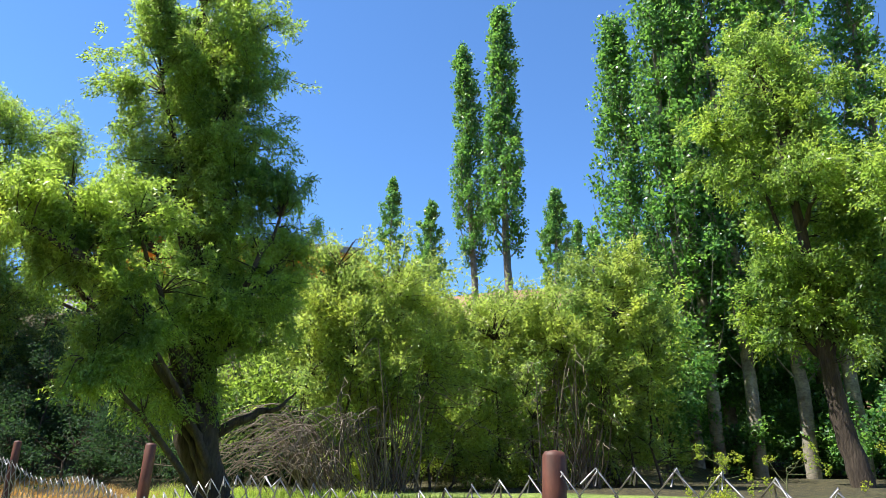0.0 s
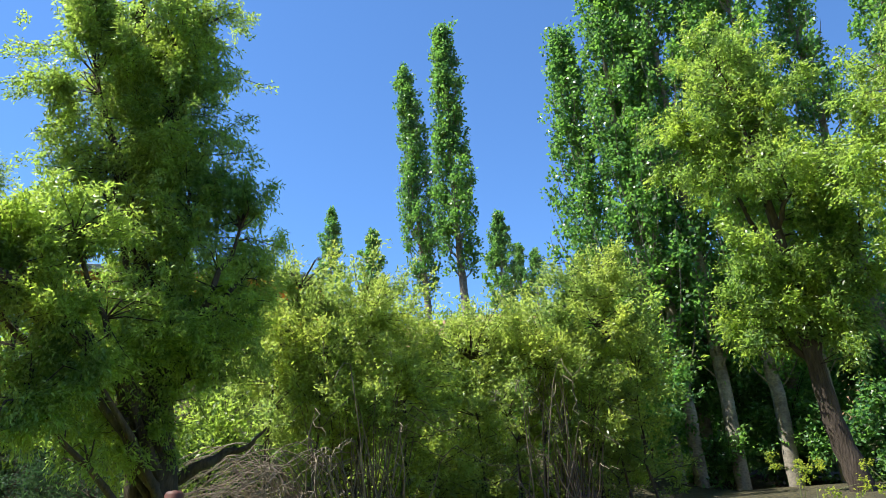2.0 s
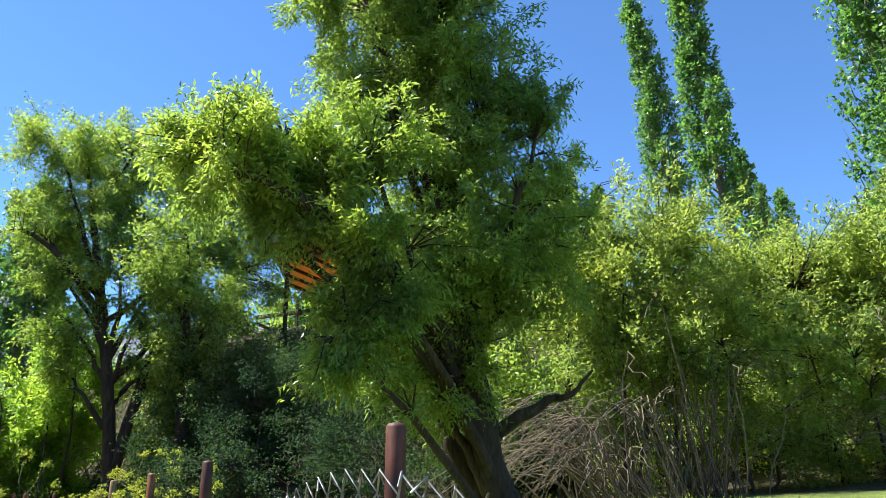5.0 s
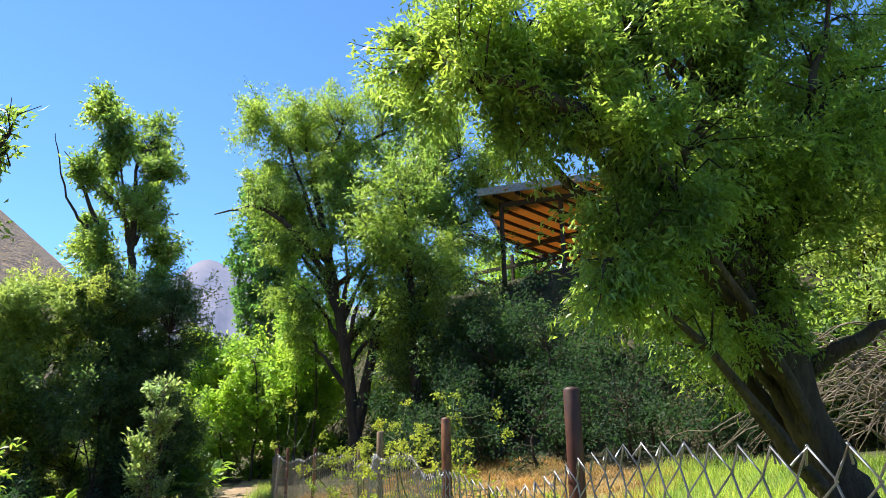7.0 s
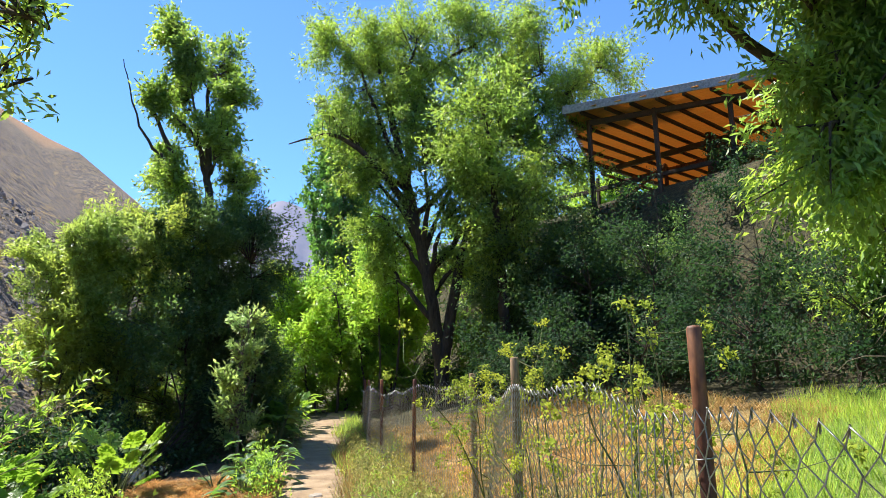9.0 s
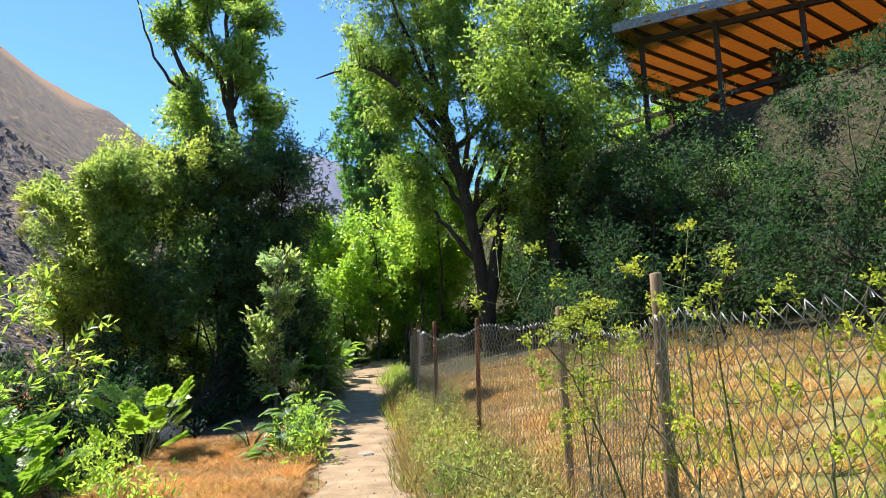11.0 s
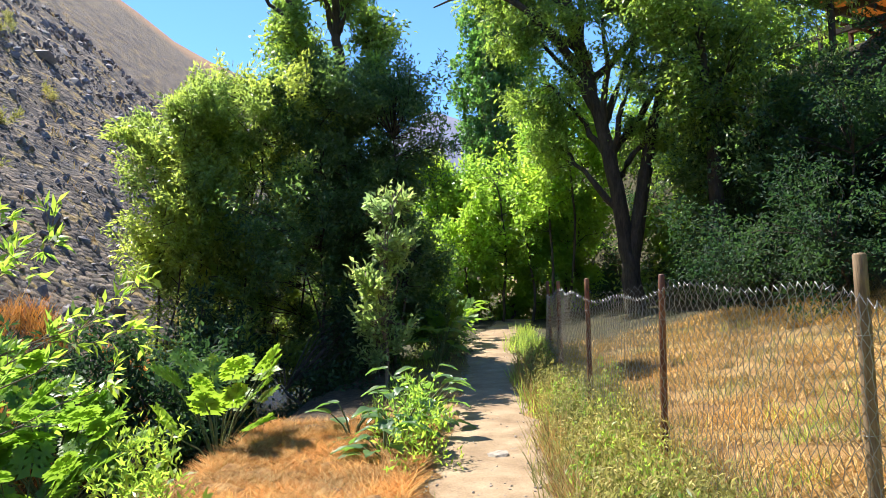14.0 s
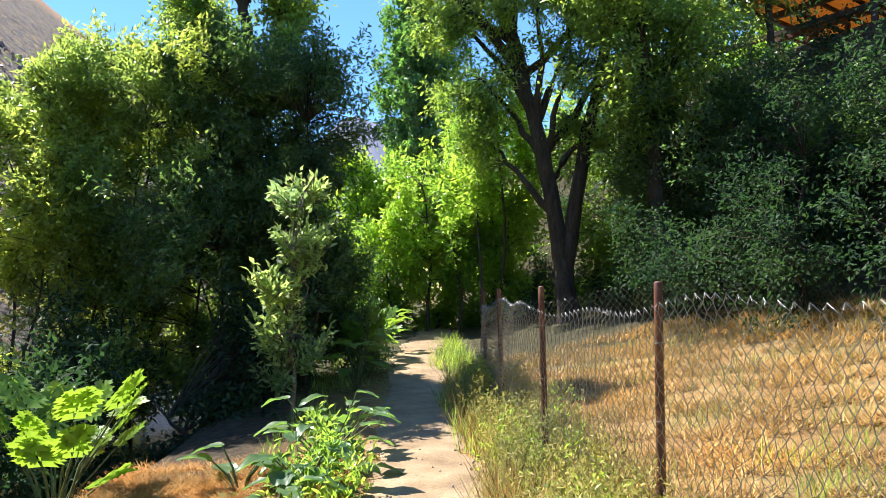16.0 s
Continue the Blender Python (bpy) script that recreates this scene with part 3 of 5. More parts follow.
tree("willow_tree", "light green leaning willow at the meadow's edge", "tree",
     [(17.6, 6.6, gz(17.6, 6.6), 0.26), (17.0, 6.9, 4.0, 0.2), (16.2, 7.2, 8.0, 0.12), (15.9, 7.2, 11.0, 0.04)],
     [(15.9, 7.1, 10.3, 1.14, 1.02, 1.39, 260), (15.7, 7.4, 8.1, 1.10, 0.99, 1.22, 220), (15.6, 7.6, 6.2, 0.70, 0.63, 0.82, 100),
      (16.8, 6.6, 9.6, 1.3, 1.2, 1.4, 240), (17.0, 6.4, 7.4, 1.3, 1.2, 1.3, 220)],
     M_WILLOW, per=38, size=(0.12, 0.044), reach=0.5, droop=0.3, scatter=0.1, seed=32)

tree("shade_tree", "tall spreading dark green tree with forked black trunk", "tree",
     [(-7.7, 25.6, gz(-7.7, 25.6), 0.3), (-7.9, 25.7, 2.6, 0.22), (-8.2, 25.7, 5.0, 0.19), (-9.0, 26.0, 8.2, 0.15), (-9.6, 26.2, 11.0, 0.12), (-10.2, 26.2, 13.6, 0.05)],
     [(-11.1, 25.9, 13.7, 1.86, 1.68, 1.66, 260), (-8.8, 26.8, 14.0, 2.30, 2.07, 1.67, 300), (-6.1, 27.6, 14.3, 2.30, 2.07, 1.67, 300),
      (-4.4, 27.9, 12.6, 2.05, 1.84, 1.84, 280), (-9.6, 26.5, 10.9, 2.45, 2.21, 1.43, 280), (-6.7, 27.4, 10.6, 2.24, 2.02, 2.04, 300),
      (-4.5, 27.8, 9.8, 1.81, 1.63, 1.81, 240), (-11.4, 25.8, 10.7, 1.42, 1.27, 1.01, 100), (-2.4, 28.1, 12.6, 1.41, 1.27, 1.21, 120), (-10.7, 26.1, 9.2, 1.21, 1.09, 1.00, 100), (-8.2, 25.4, 9.2, 1.5, 1.2, 1.1, 110), (-9.8, 25.7, 7.3, 1.2, 1.1, 0.9, 90), (-6.9, 25.6, 7.6, 1.3, 1.1, 1.1, 110), (-7.0, 26.6, 5.8, 1.2, 1.1, 1.0, 90), (-9.6, 25.9, 5.6, 1.0, 0.9, 0.8, 60), (-8.6, 26.6, 12.2, 1.6, 1.5, 1.3, 130)],
     M_WILLOW, per=30, size=(0.15, 0.052), reach=0.7, droop=0.25, scatter=0.13, seed=41, limb_r=0.07, mult=1.35, twig_share=0.35,
     limbs=[[(-7.8, 25.65, 1.8, 0.22), (-7.3, 26.0, 5.0, 0.17), (-6.4, 26.8, 9.0, 0.14), (-5.2, 27.6, 12.5, 0.05)],
            [(-8.8, 25.9, 7.4, 0.14), (-10.4, 25.6, 9.6, 0.1), (-11.8, 25.4, 10.4, 0.06), (-13.2, 25.3, 10.2, 0.02)]])
# Shade under the tall tree is carried by the darker leaf colour.
tree("thicket", "dense shade-darkened undergrowth below the tall tree", "shrub", None,
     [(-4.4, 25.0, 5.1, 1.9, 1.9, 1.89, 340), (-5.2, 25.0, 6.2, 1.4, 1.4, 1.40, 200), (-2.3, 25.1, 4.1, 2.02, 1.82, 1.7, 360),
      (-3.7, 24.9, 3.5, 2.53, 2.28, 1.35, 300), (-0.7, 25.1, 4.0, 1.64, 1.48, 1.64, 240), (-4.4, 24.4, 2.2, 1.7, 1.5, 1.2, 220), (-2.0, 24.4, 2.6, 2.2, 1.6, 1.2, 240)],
     M_PART_SHADED, per=36, size=(0.115, 0.05), reach=0.6, droop=0.2, scatter=0.13, seed=42)
# The shade on these bushes lies in their leaf colour.
tree("thicket", "shade-darkened green bushes below the terrace", "shrub", None,
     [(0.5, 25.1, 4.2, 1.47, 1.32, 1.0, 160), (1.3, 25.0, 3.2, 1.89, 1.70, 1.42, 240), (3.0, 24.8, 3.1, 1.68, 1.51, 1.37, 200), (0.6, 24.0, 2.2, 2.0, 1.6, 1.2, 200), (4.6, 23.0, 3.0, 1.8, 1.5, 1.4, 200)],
     M_SHADED, per=36, size=(0.115, 0.05), reach=0.6, droop=0.2, scatter=0.13, seed=43)
tree("slender_tree", "slender tree with bare dark side branches", "tree",
     [(-11.4, 18.5, gz(-11.4, 18.5), 0.17), (-11.5, 18.5, 4.0, 0.14), (-11.7, 18.5, 7.0, 0.09), (-11.8, 18.5, 9.6, 0.03)],
     [(-12.0 + 1.25 * math.cos(2.4 * i) * (1.05 - 0.05 * i), 18.5 + 0.9 * math.sin(2.4 * i), 5.6 + 0.43 * i, 0.5, 0.5, 0.75, 60) for i in range(13)],
     M_WILLOW, per=24, size=(0.14, 0.055), reach=0.5, droop=0.15, scatter=0.1, seed=51, gaps=0.1, mult=1.5, twig_share=0.5, limb_r=0.03,
     limbs=[[(-11.5, 18.5, 4.2, 0.11), (-12.0, 18.1, 6.2, 0.08), (-12.6, 17.7, 8.2, 0.05), (-13.2, 17.4, 9.4, 0.012)],
            [(-12.3, 17.9, 7.0, 0.05), (-12.9, 17.4, 8.0, 0.03), (-13.3, 17.1, 9.8, 0.01)]])
STREAMSIDE = [(-12.9, 15.8, 4.6, 1.24, 1.12, 0.74, 300), (-12.0, 16.6, 4.9, 1.15, 1.04, 0.77, 240), (-13.3, 15.4, 3.9, 0.72, 0.65, 0.97, 140),
      (-12.2, 16.5, 3.5, 1.51, 1.36, 1.25, 300), (-10.8, 17.5, 3.8, 1.30, 1.17, 1.43, 300), (-11.3, 17.2, 5.1, 1.18, 1.06, 0.79, 200),
      (-10.1, 18.0, 4.5, 0.93, 0.84, 1.47, 220), (-13.0, 15.7, 2.6, 1.08, 0.97, 0.96, 160), (-11.5, 17.0, 2.2, 2.02, 1.82, 1.01, 240), (-12.6, 17.3, 2.7, 1.26, 1.14, 1.16, 300), (-11.6, 18.2, 2.2, 1.18, 1.06, 1.18, 280), (-13.3, 16.6, 3.7, 1.14, 1.03, 1.04, 260), (-10.9, 18.7, 3.2, 0.87, 0.78, 1.20, 220), (-12.6, 17.3, 1.1, 1.57, 1.41, 0.84, 260), (-11.1, 18.5, 1.2, 1.18, 1.06, 0.97, 240), (-10.4, 19.0, 2.1, 0.65, 0.59, 0.98, 160), (-10.0, 19.2, 0.9, 0.65, 0.58, 0.65, 120), (-11.2, 18.4, 4.2, 0.87, 0.78, 0.98, 200), (-12.8, 16.2, 2.3, 1.3, 1.1, 1.2, 260), (-11.8, 17.6, 3.2, 1.3, 1.1, 1.3, 240), (-12.4, 15.9, 0.6, 1.5, 1.0, 0.7, 200), (-11.0, 17.4, 0.4, 1.2, 0.9, 0.6, 160)]
# One shrub in two leaf colours: lighter for its sunlit half, darker for shade.
tree("streamside_shrub", "sunlit yellow-green half of the large rounded stream bank shrub", "shrub", None, [b for b in STREAMSIDE if b[0] < -11.9],
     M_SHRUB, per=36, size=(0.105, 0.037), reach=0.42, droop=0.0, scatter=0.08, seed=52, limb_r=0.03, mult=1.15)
tree("streamside_shrub", "shade-darkened half of the same dense shrub, overhanging the shaded stream", "shrub", None, [b for b in STREAMSIDE if b[0] >= -11.9],
     M_PART_SHADED, per=38, size=(0.1, 0.038), reach=0.45, droop=0.1, scatter=0.1, seed=59, limb_r=0.03, mult=1.2)
tree("path_shrub", "bright lime green bush where the footpath bends", "shrub", None,
     [(-14.2, 28.3, 4.5, 1.13, 1.01, 1.50, 220), (-13.1, 28.9, 4.1, 1.31, 1.18, 1.69, 260), (-11.8, 29.4, 5.7, 1.31, 1.18, 1.50, 240),
      (-11.2, 29.6, 3.4, 1.11, 1.00, 1.67, 220), (-14.9, 28.0, 5.3, 0.94, 0.85, 1.13, 130), (-12.6, 29.1, 2.5, 1.49, 1.34, 0.93, 160), (-15.1, 27.8, 3.2, 1.12, 1.01, 1.50, 160), (-12.2, 27.1, 4.9, 1.38, 1.24, 1.03, 160), (-13.2, 26.6, 3.2, 1.20, 1.08, 1.20, 160), (-11.5, 27.4, 3.3, 1.37, 1.23, 1.54, 200), (-10.2, 27.9, 3.6, 1.19, 1.07, 1.87, 200), (-10.6, 27.7, 2.2, 1.19, 1.07, 0.68, 120), (-9.7, 28.1, 5.3, 1.02, 0.92, 1.53, 160), (-14.0, 26.2, 1.7, 0.85, 0.77, 0.68, 80), (-16.2, 26.5, 3.6, 1.5, 1.2, 1.6, 160), (-17.5, 25.5, 2.6, 1.5, 1.2, 1.6, 160), (-9.9, 27.0, 6.6, 1.2, 1.1, 1.3, 130), (-10.6, 27.2, 5.0, 1.2, 1.1, 1.3, 130)] + [(-15.6 + 0.8 * i, 27.2 + 0.25 * i, 1.3 + 0.3 * (i % 2), 0.9, 0.8, 0.7, 70) for i in range(8)],
     M_LIME, per=22, size=(0.17, 0.075), reach=0.6, droop=0.1, scatter=0.12, seed=53)
tree("path_shrub", "far bright bush up the valley", "shrub", None,
     [(-24.3, 46.8, 7.6, 2.2, 1.9, 1.8, 160), (-26.4, 45.5, 7.0, 1.8, 1.7, 1.9, 140), (-22.5, 47.0, 6.0, 2.2, 2.0, 2.0, 160), (-25.0, 46.0, 4.4, 2.6, 2.2, 2.0, 160)],
     M_LIME, per=21, size=(0.22, 0.08), reach=1.0, droop=0.2, scatter=0.25, seed=54)


# ---- poplars ----
def poplar(x, y, base, top, width, seed, label, lean=(0, 0), trunk_r=0.2, clear=0.2, tips=420, per=26, group="poplars", size=(0.15, 0.125)):
    rng = np.random.default_rng(seed)
    H = top - base
    root = thing("poplar_tree", (x, y, base), label, "tree", group)

    def axis_at(u):
        return np.array([x + lean[0] * u, y + lean[1] * u, base + H * u])

    us = np.linspace(0, 1, 14)
    line = [(*axis_at(u), max(0.015, trunk_r * (1 - u) ** 0.8)) for u in us]
    line = curve(line, 30, 0.02, rng)
    line[0, 2] -= 0.4
    part("trunk", tubes("trunk", [line], 10), M_PBARK, root, smooth_faces=True)
    lines, t, outs = [], [], []
    count = max(34, tips // 7)
    for i in range(count):
        v = (i + rng.uniform(0, 1)) / count
        u = clear + (0.97 - clear) * v
        prof = width * 1.55 * min(1.0, 0.6 + v / 0.25) * (1 - v) ** 0.75 * rng.uniform(0.5, 1.15) + 0.1
        climb = min((1.02 - u) * H, prof * rng.uniform(1.5, 2.3) + 0.3)
        a = i * 2.4 + rng.uniform(-0.5, 0.5)
        o, way = axis_at(u), np.array([math.cos(a), math.sin(a), 0.0])
        bough = curve([(*o, 0.035), (*(o + way * prof * 0.7 + (0, 0, climb * 0.4)), 0.022), (*(o + way * prof + (0, 0, climb)), 0.006)], 8, 0.02, rng)
        lines.append(bough)
        q = rng.uniform(0.25, 1.0, max(5, tips // count))
        spot = np.stack([np.interp(q, np.linspace(0, 1, 8), bough[:, k]) for k in range(3)], 1)
        t.append(spot + rng.normal(0, 0.07 + 0.06 * width, spot.shape))
        outs.append(np.tile(way * 0.35 + (0, 0, 1.0), (len(q), 1)))
    t, outs = np.concatenate(t), np.concatenate(outs)
    pos, aim, way = sprays(t, outs, per, 0.5, -0.1, 0.09 + 0.05 * width, rng)
    tagged(part("branchwork", tubes("branchwork", lines, 3), M_PBARK, root), kind="stuff")
    part("crown", leaves("crown", pos, aim, size[0], size[1], rng, fold=0.15), M_POPLAR, root)
    return root


TALL = "tall slim dark green poplar with pale trunk"
poplar(14.0, 25.5, gz(14.0, 25.5), 24.6, 0.74, 61, TALL, lean=(-0.7, 0.2), tips=620)
poplar(14.5, 30.7, gz(14.5, 30.7), 25.5, 0.8, 62, TALL, lean=(-1.2, 0.4), tips=620)
poplar(20.2, 74.8, gz(20.2, 74.8), 36.3, 1.4, 63, "small far poplar on the hillside", tips=220, size=(0.3, 0.22))
poplar(29.9, 52.2, gz(29.9, 52.2), 27.5, 1.1, 64, "far poplar behind the thicket", tips=300, size=(0.25, 0.18))
poplar(45.1, 75.8, gz(45.1, 75.8), 34.9, 1.1, 65, "small far poplar on the hillside", tips=200, size=(0.3, 0.22))
poplar(46.9, 74.9, gz(46.9, 74.9), 34.1, 1.1, 66, "small far poplar on the hillside", tips=200, size=(0.3, 0.22))
poplar(23.2, 68.8, gz(23.2, 68.8), 31.5, 1.5, 67, "small far poplar on the hillside", tips=240, size=(0.3, 0.22))
poplar(-27.9, 61.7, gz(-27.9, 61.7), 27.5, 2.9, 68, "dense far poplar up the valley", tips=1500, size=(0.32, 0.24), clear=0.03)
k = 0
for gx, gy, top, w in ((16.0, 17.0, 22.5, 1.3), (16.5, 16.6, 21.0, 1.2), (17.4, 15.9, 23.0, 1.3), (18.5, 15.0, 21.5, 1.3), (19.5, 14.1, 23.0, 1.2), (17.9, 17.6, 22.0, 1.2), (15.4, 18.6, 19.5, 1.2),
                       (20.6, 16.2, 22.0, 1.3), (21.6, 13.4, 22.0, 1.3), (22.5, 10.8, 21.0, 1.3)):
    poplar(gx + 0.5, gy - 0.4, gz(gx, gy), top, w * 0.86, 70 + k, "tall grove poplar with pale straight trunk", lean=(-0.7, 0.3), trunk_r=0.22, clear=0.13, tips=560, group="poplar grove", size=(0.145, 0.12))
    k += 1


# ---- fence ----
POSTS = [(-5.4, 0.5, 0, 1.56), (-3.26, 0.54, 0, 1.56), (-1.05, 0.67, 0, 1.62), (1.14, 0.75, 0, 1.67), (2.9, 0.78, 0, 1.67), (4.53, 0.86, 0, 1.67), (7.5, 1.04, 1, 1.70), (10.0, 1.25, 1, 1.64), (12.4, 0.88, 0, 1.63), (14.47, 0.62, 0, 1.66), (16.6, 0.55, 0, 1.68), (18.6, 0.6, 0, 1.72)]


def fence_post(s, n, wood, seed, top=1.62):
    rng = np.random.default_rng(seed)
    x, y = xy(s, n)
    z = gz(x, y)
    lean = rng.normal(0, 0.012, 2)
    r = 0.034 if wood else (0.026 if s < 6 else 0.028)
    pts = [(x + lean[0] * h, y + lean[1] * h, z + h, r * (1 - 0.06 * h)) for h in np.linspace(-0.3, top - z - 0.012, 12)]
    pts.append((*np.array(pts[-1][:3]) + (0, 0, 0.008), r * 0.7))
    pts.append((*np.array(pts[-1][:3]) + (0, 0, 0.003), r * 0.05))
    root = thing("fence_post", (x, y, z), "weathered round wooden fence post" if wood else "rusty painted steel pipe fence post", "fence post", "fence posts")
    part("shaft", tubes("shaft", [pts], 14), M_POSTWOOD if wood else M_RUST, root, smooth_faces=True)
    rings = []
    for h in (0.35, 0.8, 1.25):
        a = np.linspace(0, 2 * np.pi * 1.6, 16)
        rings.append(np.stack([x + lean[0] * h + np.cos(a) * (r + 0.004), y + lean[1] * h + np.sin(a) * (r + 0.004), z + h + a * 0.003, np.full(16, 0.0022)], 1))
    for q in rings:
        part("wire_tie", tubes("wire_tie", [q], 4), M_WIRE, root)
    return root


for i, (s, n, wood, top) in enumerate(POSTS):
    fence_post(s, n, wood, 100 + i, top)


def chain_link(stations, label, seed, cell=0.043, r=0.0022, offset=-0.045):
    """Diamond netting woven of zigzag wires between stations (s, n, top height)."""
    rng = np.random.default_rng(seed)
    st = np.array(stations)
    seg = np.hypot(np.diff(st[:, 0]), np.diff(st[:, 1]))
    cum = np.concatenate([[0], np.cumsum(seg)])
    total = cum[-1]
    root = thing("chain_link_fence", (*xy(*st[0, :2]), 0), label, "wire fence")

    def spot(u):
        u = np.clip(u, 0, total)
        return np.interp(u, cum, st[:, 0]), np.interp(u, cum, st[:, 1]), np.interp(u, cum, st[:, 2])

    bays = []
    count = int(total / cell)
    per_bay = max(1, int(2.2 / cell))
    for first in range(0, count, per_bay):
        lines = []
        for j in range(first, min(first + per_bay, count)):
            u0 = j * cell
            s, n, top = spot(u0)
            bx, by = xy(s, n)
            g = gz(bx, by)
            m = int((top - g) / (cell * 1.12)) + 1
            sag = 0.05 * math.sin(u0 * 1.3 + seed) + 0.03 * math.sin(u0 * 4.1)
            pts = []
            for q in range(m):
                h = top + sag - q * cell * 1.12 * (1 + 0.03 * math.sin(q + u0 * 3))
                a = u0 + (cell * 1.04 if (q + j) % 2 else -cell * 0.04) + 0.014 * math.sin(h * 7 + u0 * 5)
                s2, n2, _ = spot(a)
                wob = 0.03 * math.sin(a * 2.3 + h * 3) + (0.006 if q % 2 else -0.006)
                x, y = xy(s2, n2 + offset + wob)
                pts.append((x, y, max(h, g + 0.02), r))
            a0 = pts[0]
            pts.insert(0, (a0[0] + rng.normal(0, 0.012), a0[1] + rng.normal(0, 0.012), a0[2] - 0.028, r))
            lines.append(pts)
        bays.append(lines)
    for lines in bays:
        part("netting", tubes("netting", lines, 4), M_WIRE, root)
    return root


chain_link([(-7.0, 0.5, 1.45), (-3.26, 0.54, 1.45), (-1.05, 0.67, 1.48), (1.14, 0.75, 1.5), (2.9, 0.78, 1.45), (4.53, 0.86, 1.45), (7.5, 1.04, 1.45), (10.0, 1.25, 1.47), (12.4, 0.88, 1.49), (14.47, 0.62, 1.5), (16.6, 0.55, 1.5), (18.6, 0.6, 1.5)],
           "sagging galvanised chain-link netting along the path", 3)
chain_link([(18.6, 0.6, 1.55), (19.0, 2.2, 1.6), (19.2, 5.0, 1.75)], "chain-link netting turning across the dry meadow", 4, cell=0.055)


# ---- undergrowth bands ----
tree("thicket", "dense dark bushes behind the sunlit shrubs", "shrub", None,
     [(3.3, 16.8, 3.2, 1.69, 1.52, 1.09, 180), (6.2, 16.0, 4.7, 1.78, 1.60, 1.55, 200), (8.5, 14.9, 4.9, 1.56, 1.41, 1.23, 180), (7.5, 15.4, 3.2, 1.67, 1.50, 1.22, 180),
      (4.6, 16.8, 4.6, 1.99, 1.79, 1.84, 220), (7.0, 16.3, 5.1, 2.03, 1.83, 2.03, 220), (9.3, 15.5, 4.7, 2.02, 1.81, 1.86, 220), (11.5, 14.4, 4.3, 1.97, 1.77, 1.67, 220),
      (3.5, 16.9, 3.7, 1.49, 1.34, 1.34, 160), (12.9, 13.6, 5.5, 1.21, 1.09, 1.97, 180), (5.5, 17.4, 2.4, 2.4, 1.4, 1.0, 180), (9.5, 16.0, 2.6, 2.4, 1.4, 1.0, 180)],
     M_WILLOW, per=18, size=(0.15, 0.055), reach=0.7, droop=0.15, scatter=0.16, seed=44)
tree("thicket", "leafy undergrowth among the grove trunks", "shrub", None,
     [(14.4, 15.0, 4.6, 0.98, 0.88, 1.79, 120), (15.4, 16.2, 5.1, 0.96, 0.87, 2.09, 120), (17.1, 17.6, 4.6, 1.3, 1.2, 1.9, 160), (18.9, 16.6, 4.4, 1.3, 1.2, 1.9, 160), (20.0, 15.2, 4.4, 1.3, 1.2, 1.9, 160),
      (15.8, 18.0, 3.4, 2.0, 1.7, 1.0, 160), (18.0, 17.2, 3.2, 2.2, 1.9, 1.0, 160), (20.4, 14.0, 3.2, 2.2, 1.9, 1.0, 160), (12.8, 16.0, 6.0, 1.37, 1.23, 1.20, 160), (13.8, 16.4, 6.4, 1.02, 0.92, 1.19, 120),
      (21.5, 12.0, 4.0, 1.8, 1.6, 2.0, 160), (13.0, 17.4, 3.6, 1.8, 1.6, 1.6, 160), (16.5, 20.0, 6.0, 2.4, 1.6, 2.2, 160), (20.0, 18.0, 6.0, 2.4, 1.6, 2.2, 160), (23.5, 14.0, 6.0, 2.4, 1.6, 2.2, 160)],
     M_POPLAR, per=24, size=(0.15, 0.085), reach=0.6, droop=0.1, scatter=0.14, seed=45, mult=1.5)
# Bank bushes, their shade painted by the darkened leaf.
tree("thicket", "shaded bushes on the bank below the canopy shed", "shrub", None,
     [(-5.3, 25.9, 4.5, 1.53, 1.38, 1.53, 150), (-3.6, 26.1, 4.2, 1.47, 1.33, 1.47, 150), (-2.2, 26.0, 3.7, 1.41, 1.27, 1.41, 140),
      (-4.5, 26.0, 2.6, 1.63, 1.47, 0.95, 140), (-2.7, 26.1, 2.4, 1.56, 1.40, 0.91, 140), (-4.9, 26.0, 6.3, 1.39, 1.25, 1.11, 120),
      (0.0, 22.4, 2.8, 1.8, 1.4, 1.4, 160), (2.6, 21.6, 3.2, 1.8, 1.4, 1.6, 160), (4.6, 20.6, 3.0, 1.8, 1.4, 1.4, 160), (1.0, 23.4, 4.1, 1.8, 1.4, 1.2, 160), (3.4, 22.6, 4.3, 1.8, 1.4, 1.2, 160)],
     M_SHADED, per=30, size=(0.11, 0.048), reach=0.6, droop=0.2, scatter=0.14, seed=46)
# Meadow edge bushes with shade put into the leaf colour.
tree("thicket", "low shade-darkened bushes closing the far side of the meadow", "shrub", None,
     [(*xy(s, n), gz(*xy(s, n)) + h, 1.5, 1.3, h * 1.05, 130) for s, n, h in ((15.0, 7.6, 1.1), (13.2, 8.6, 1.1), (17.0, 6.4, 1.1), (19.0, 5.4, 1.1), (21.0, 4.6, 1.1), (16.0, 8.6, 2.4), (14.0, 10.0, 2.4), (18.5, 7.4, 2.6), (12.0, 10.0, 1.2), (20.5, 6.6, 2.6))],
     M_SHADED, per=28, size=(0.1, 0.042), reach=0.6, droop=0.2, scatter=0.14, seed=47)
bank = []
rb = np.random.default_rng(57)
for s in np.arange(13, 35, 1.9):
    for w in (0.4, 2.0, 3.6, 5.2):
        n = 5 + (w - (s - 25) * 0.41) / 0.91 + rb.uniform(-0.5, 0.5)
        if 2.6 < n < 16 and not (s > 24 and w > 4.5):
            x, y = xy(s + rb.uniform(-0.6, 0.6), n)
            bank.append((x, y, gz(x, y) + 0.3, 1.3, 1.2, 0.6, 44))
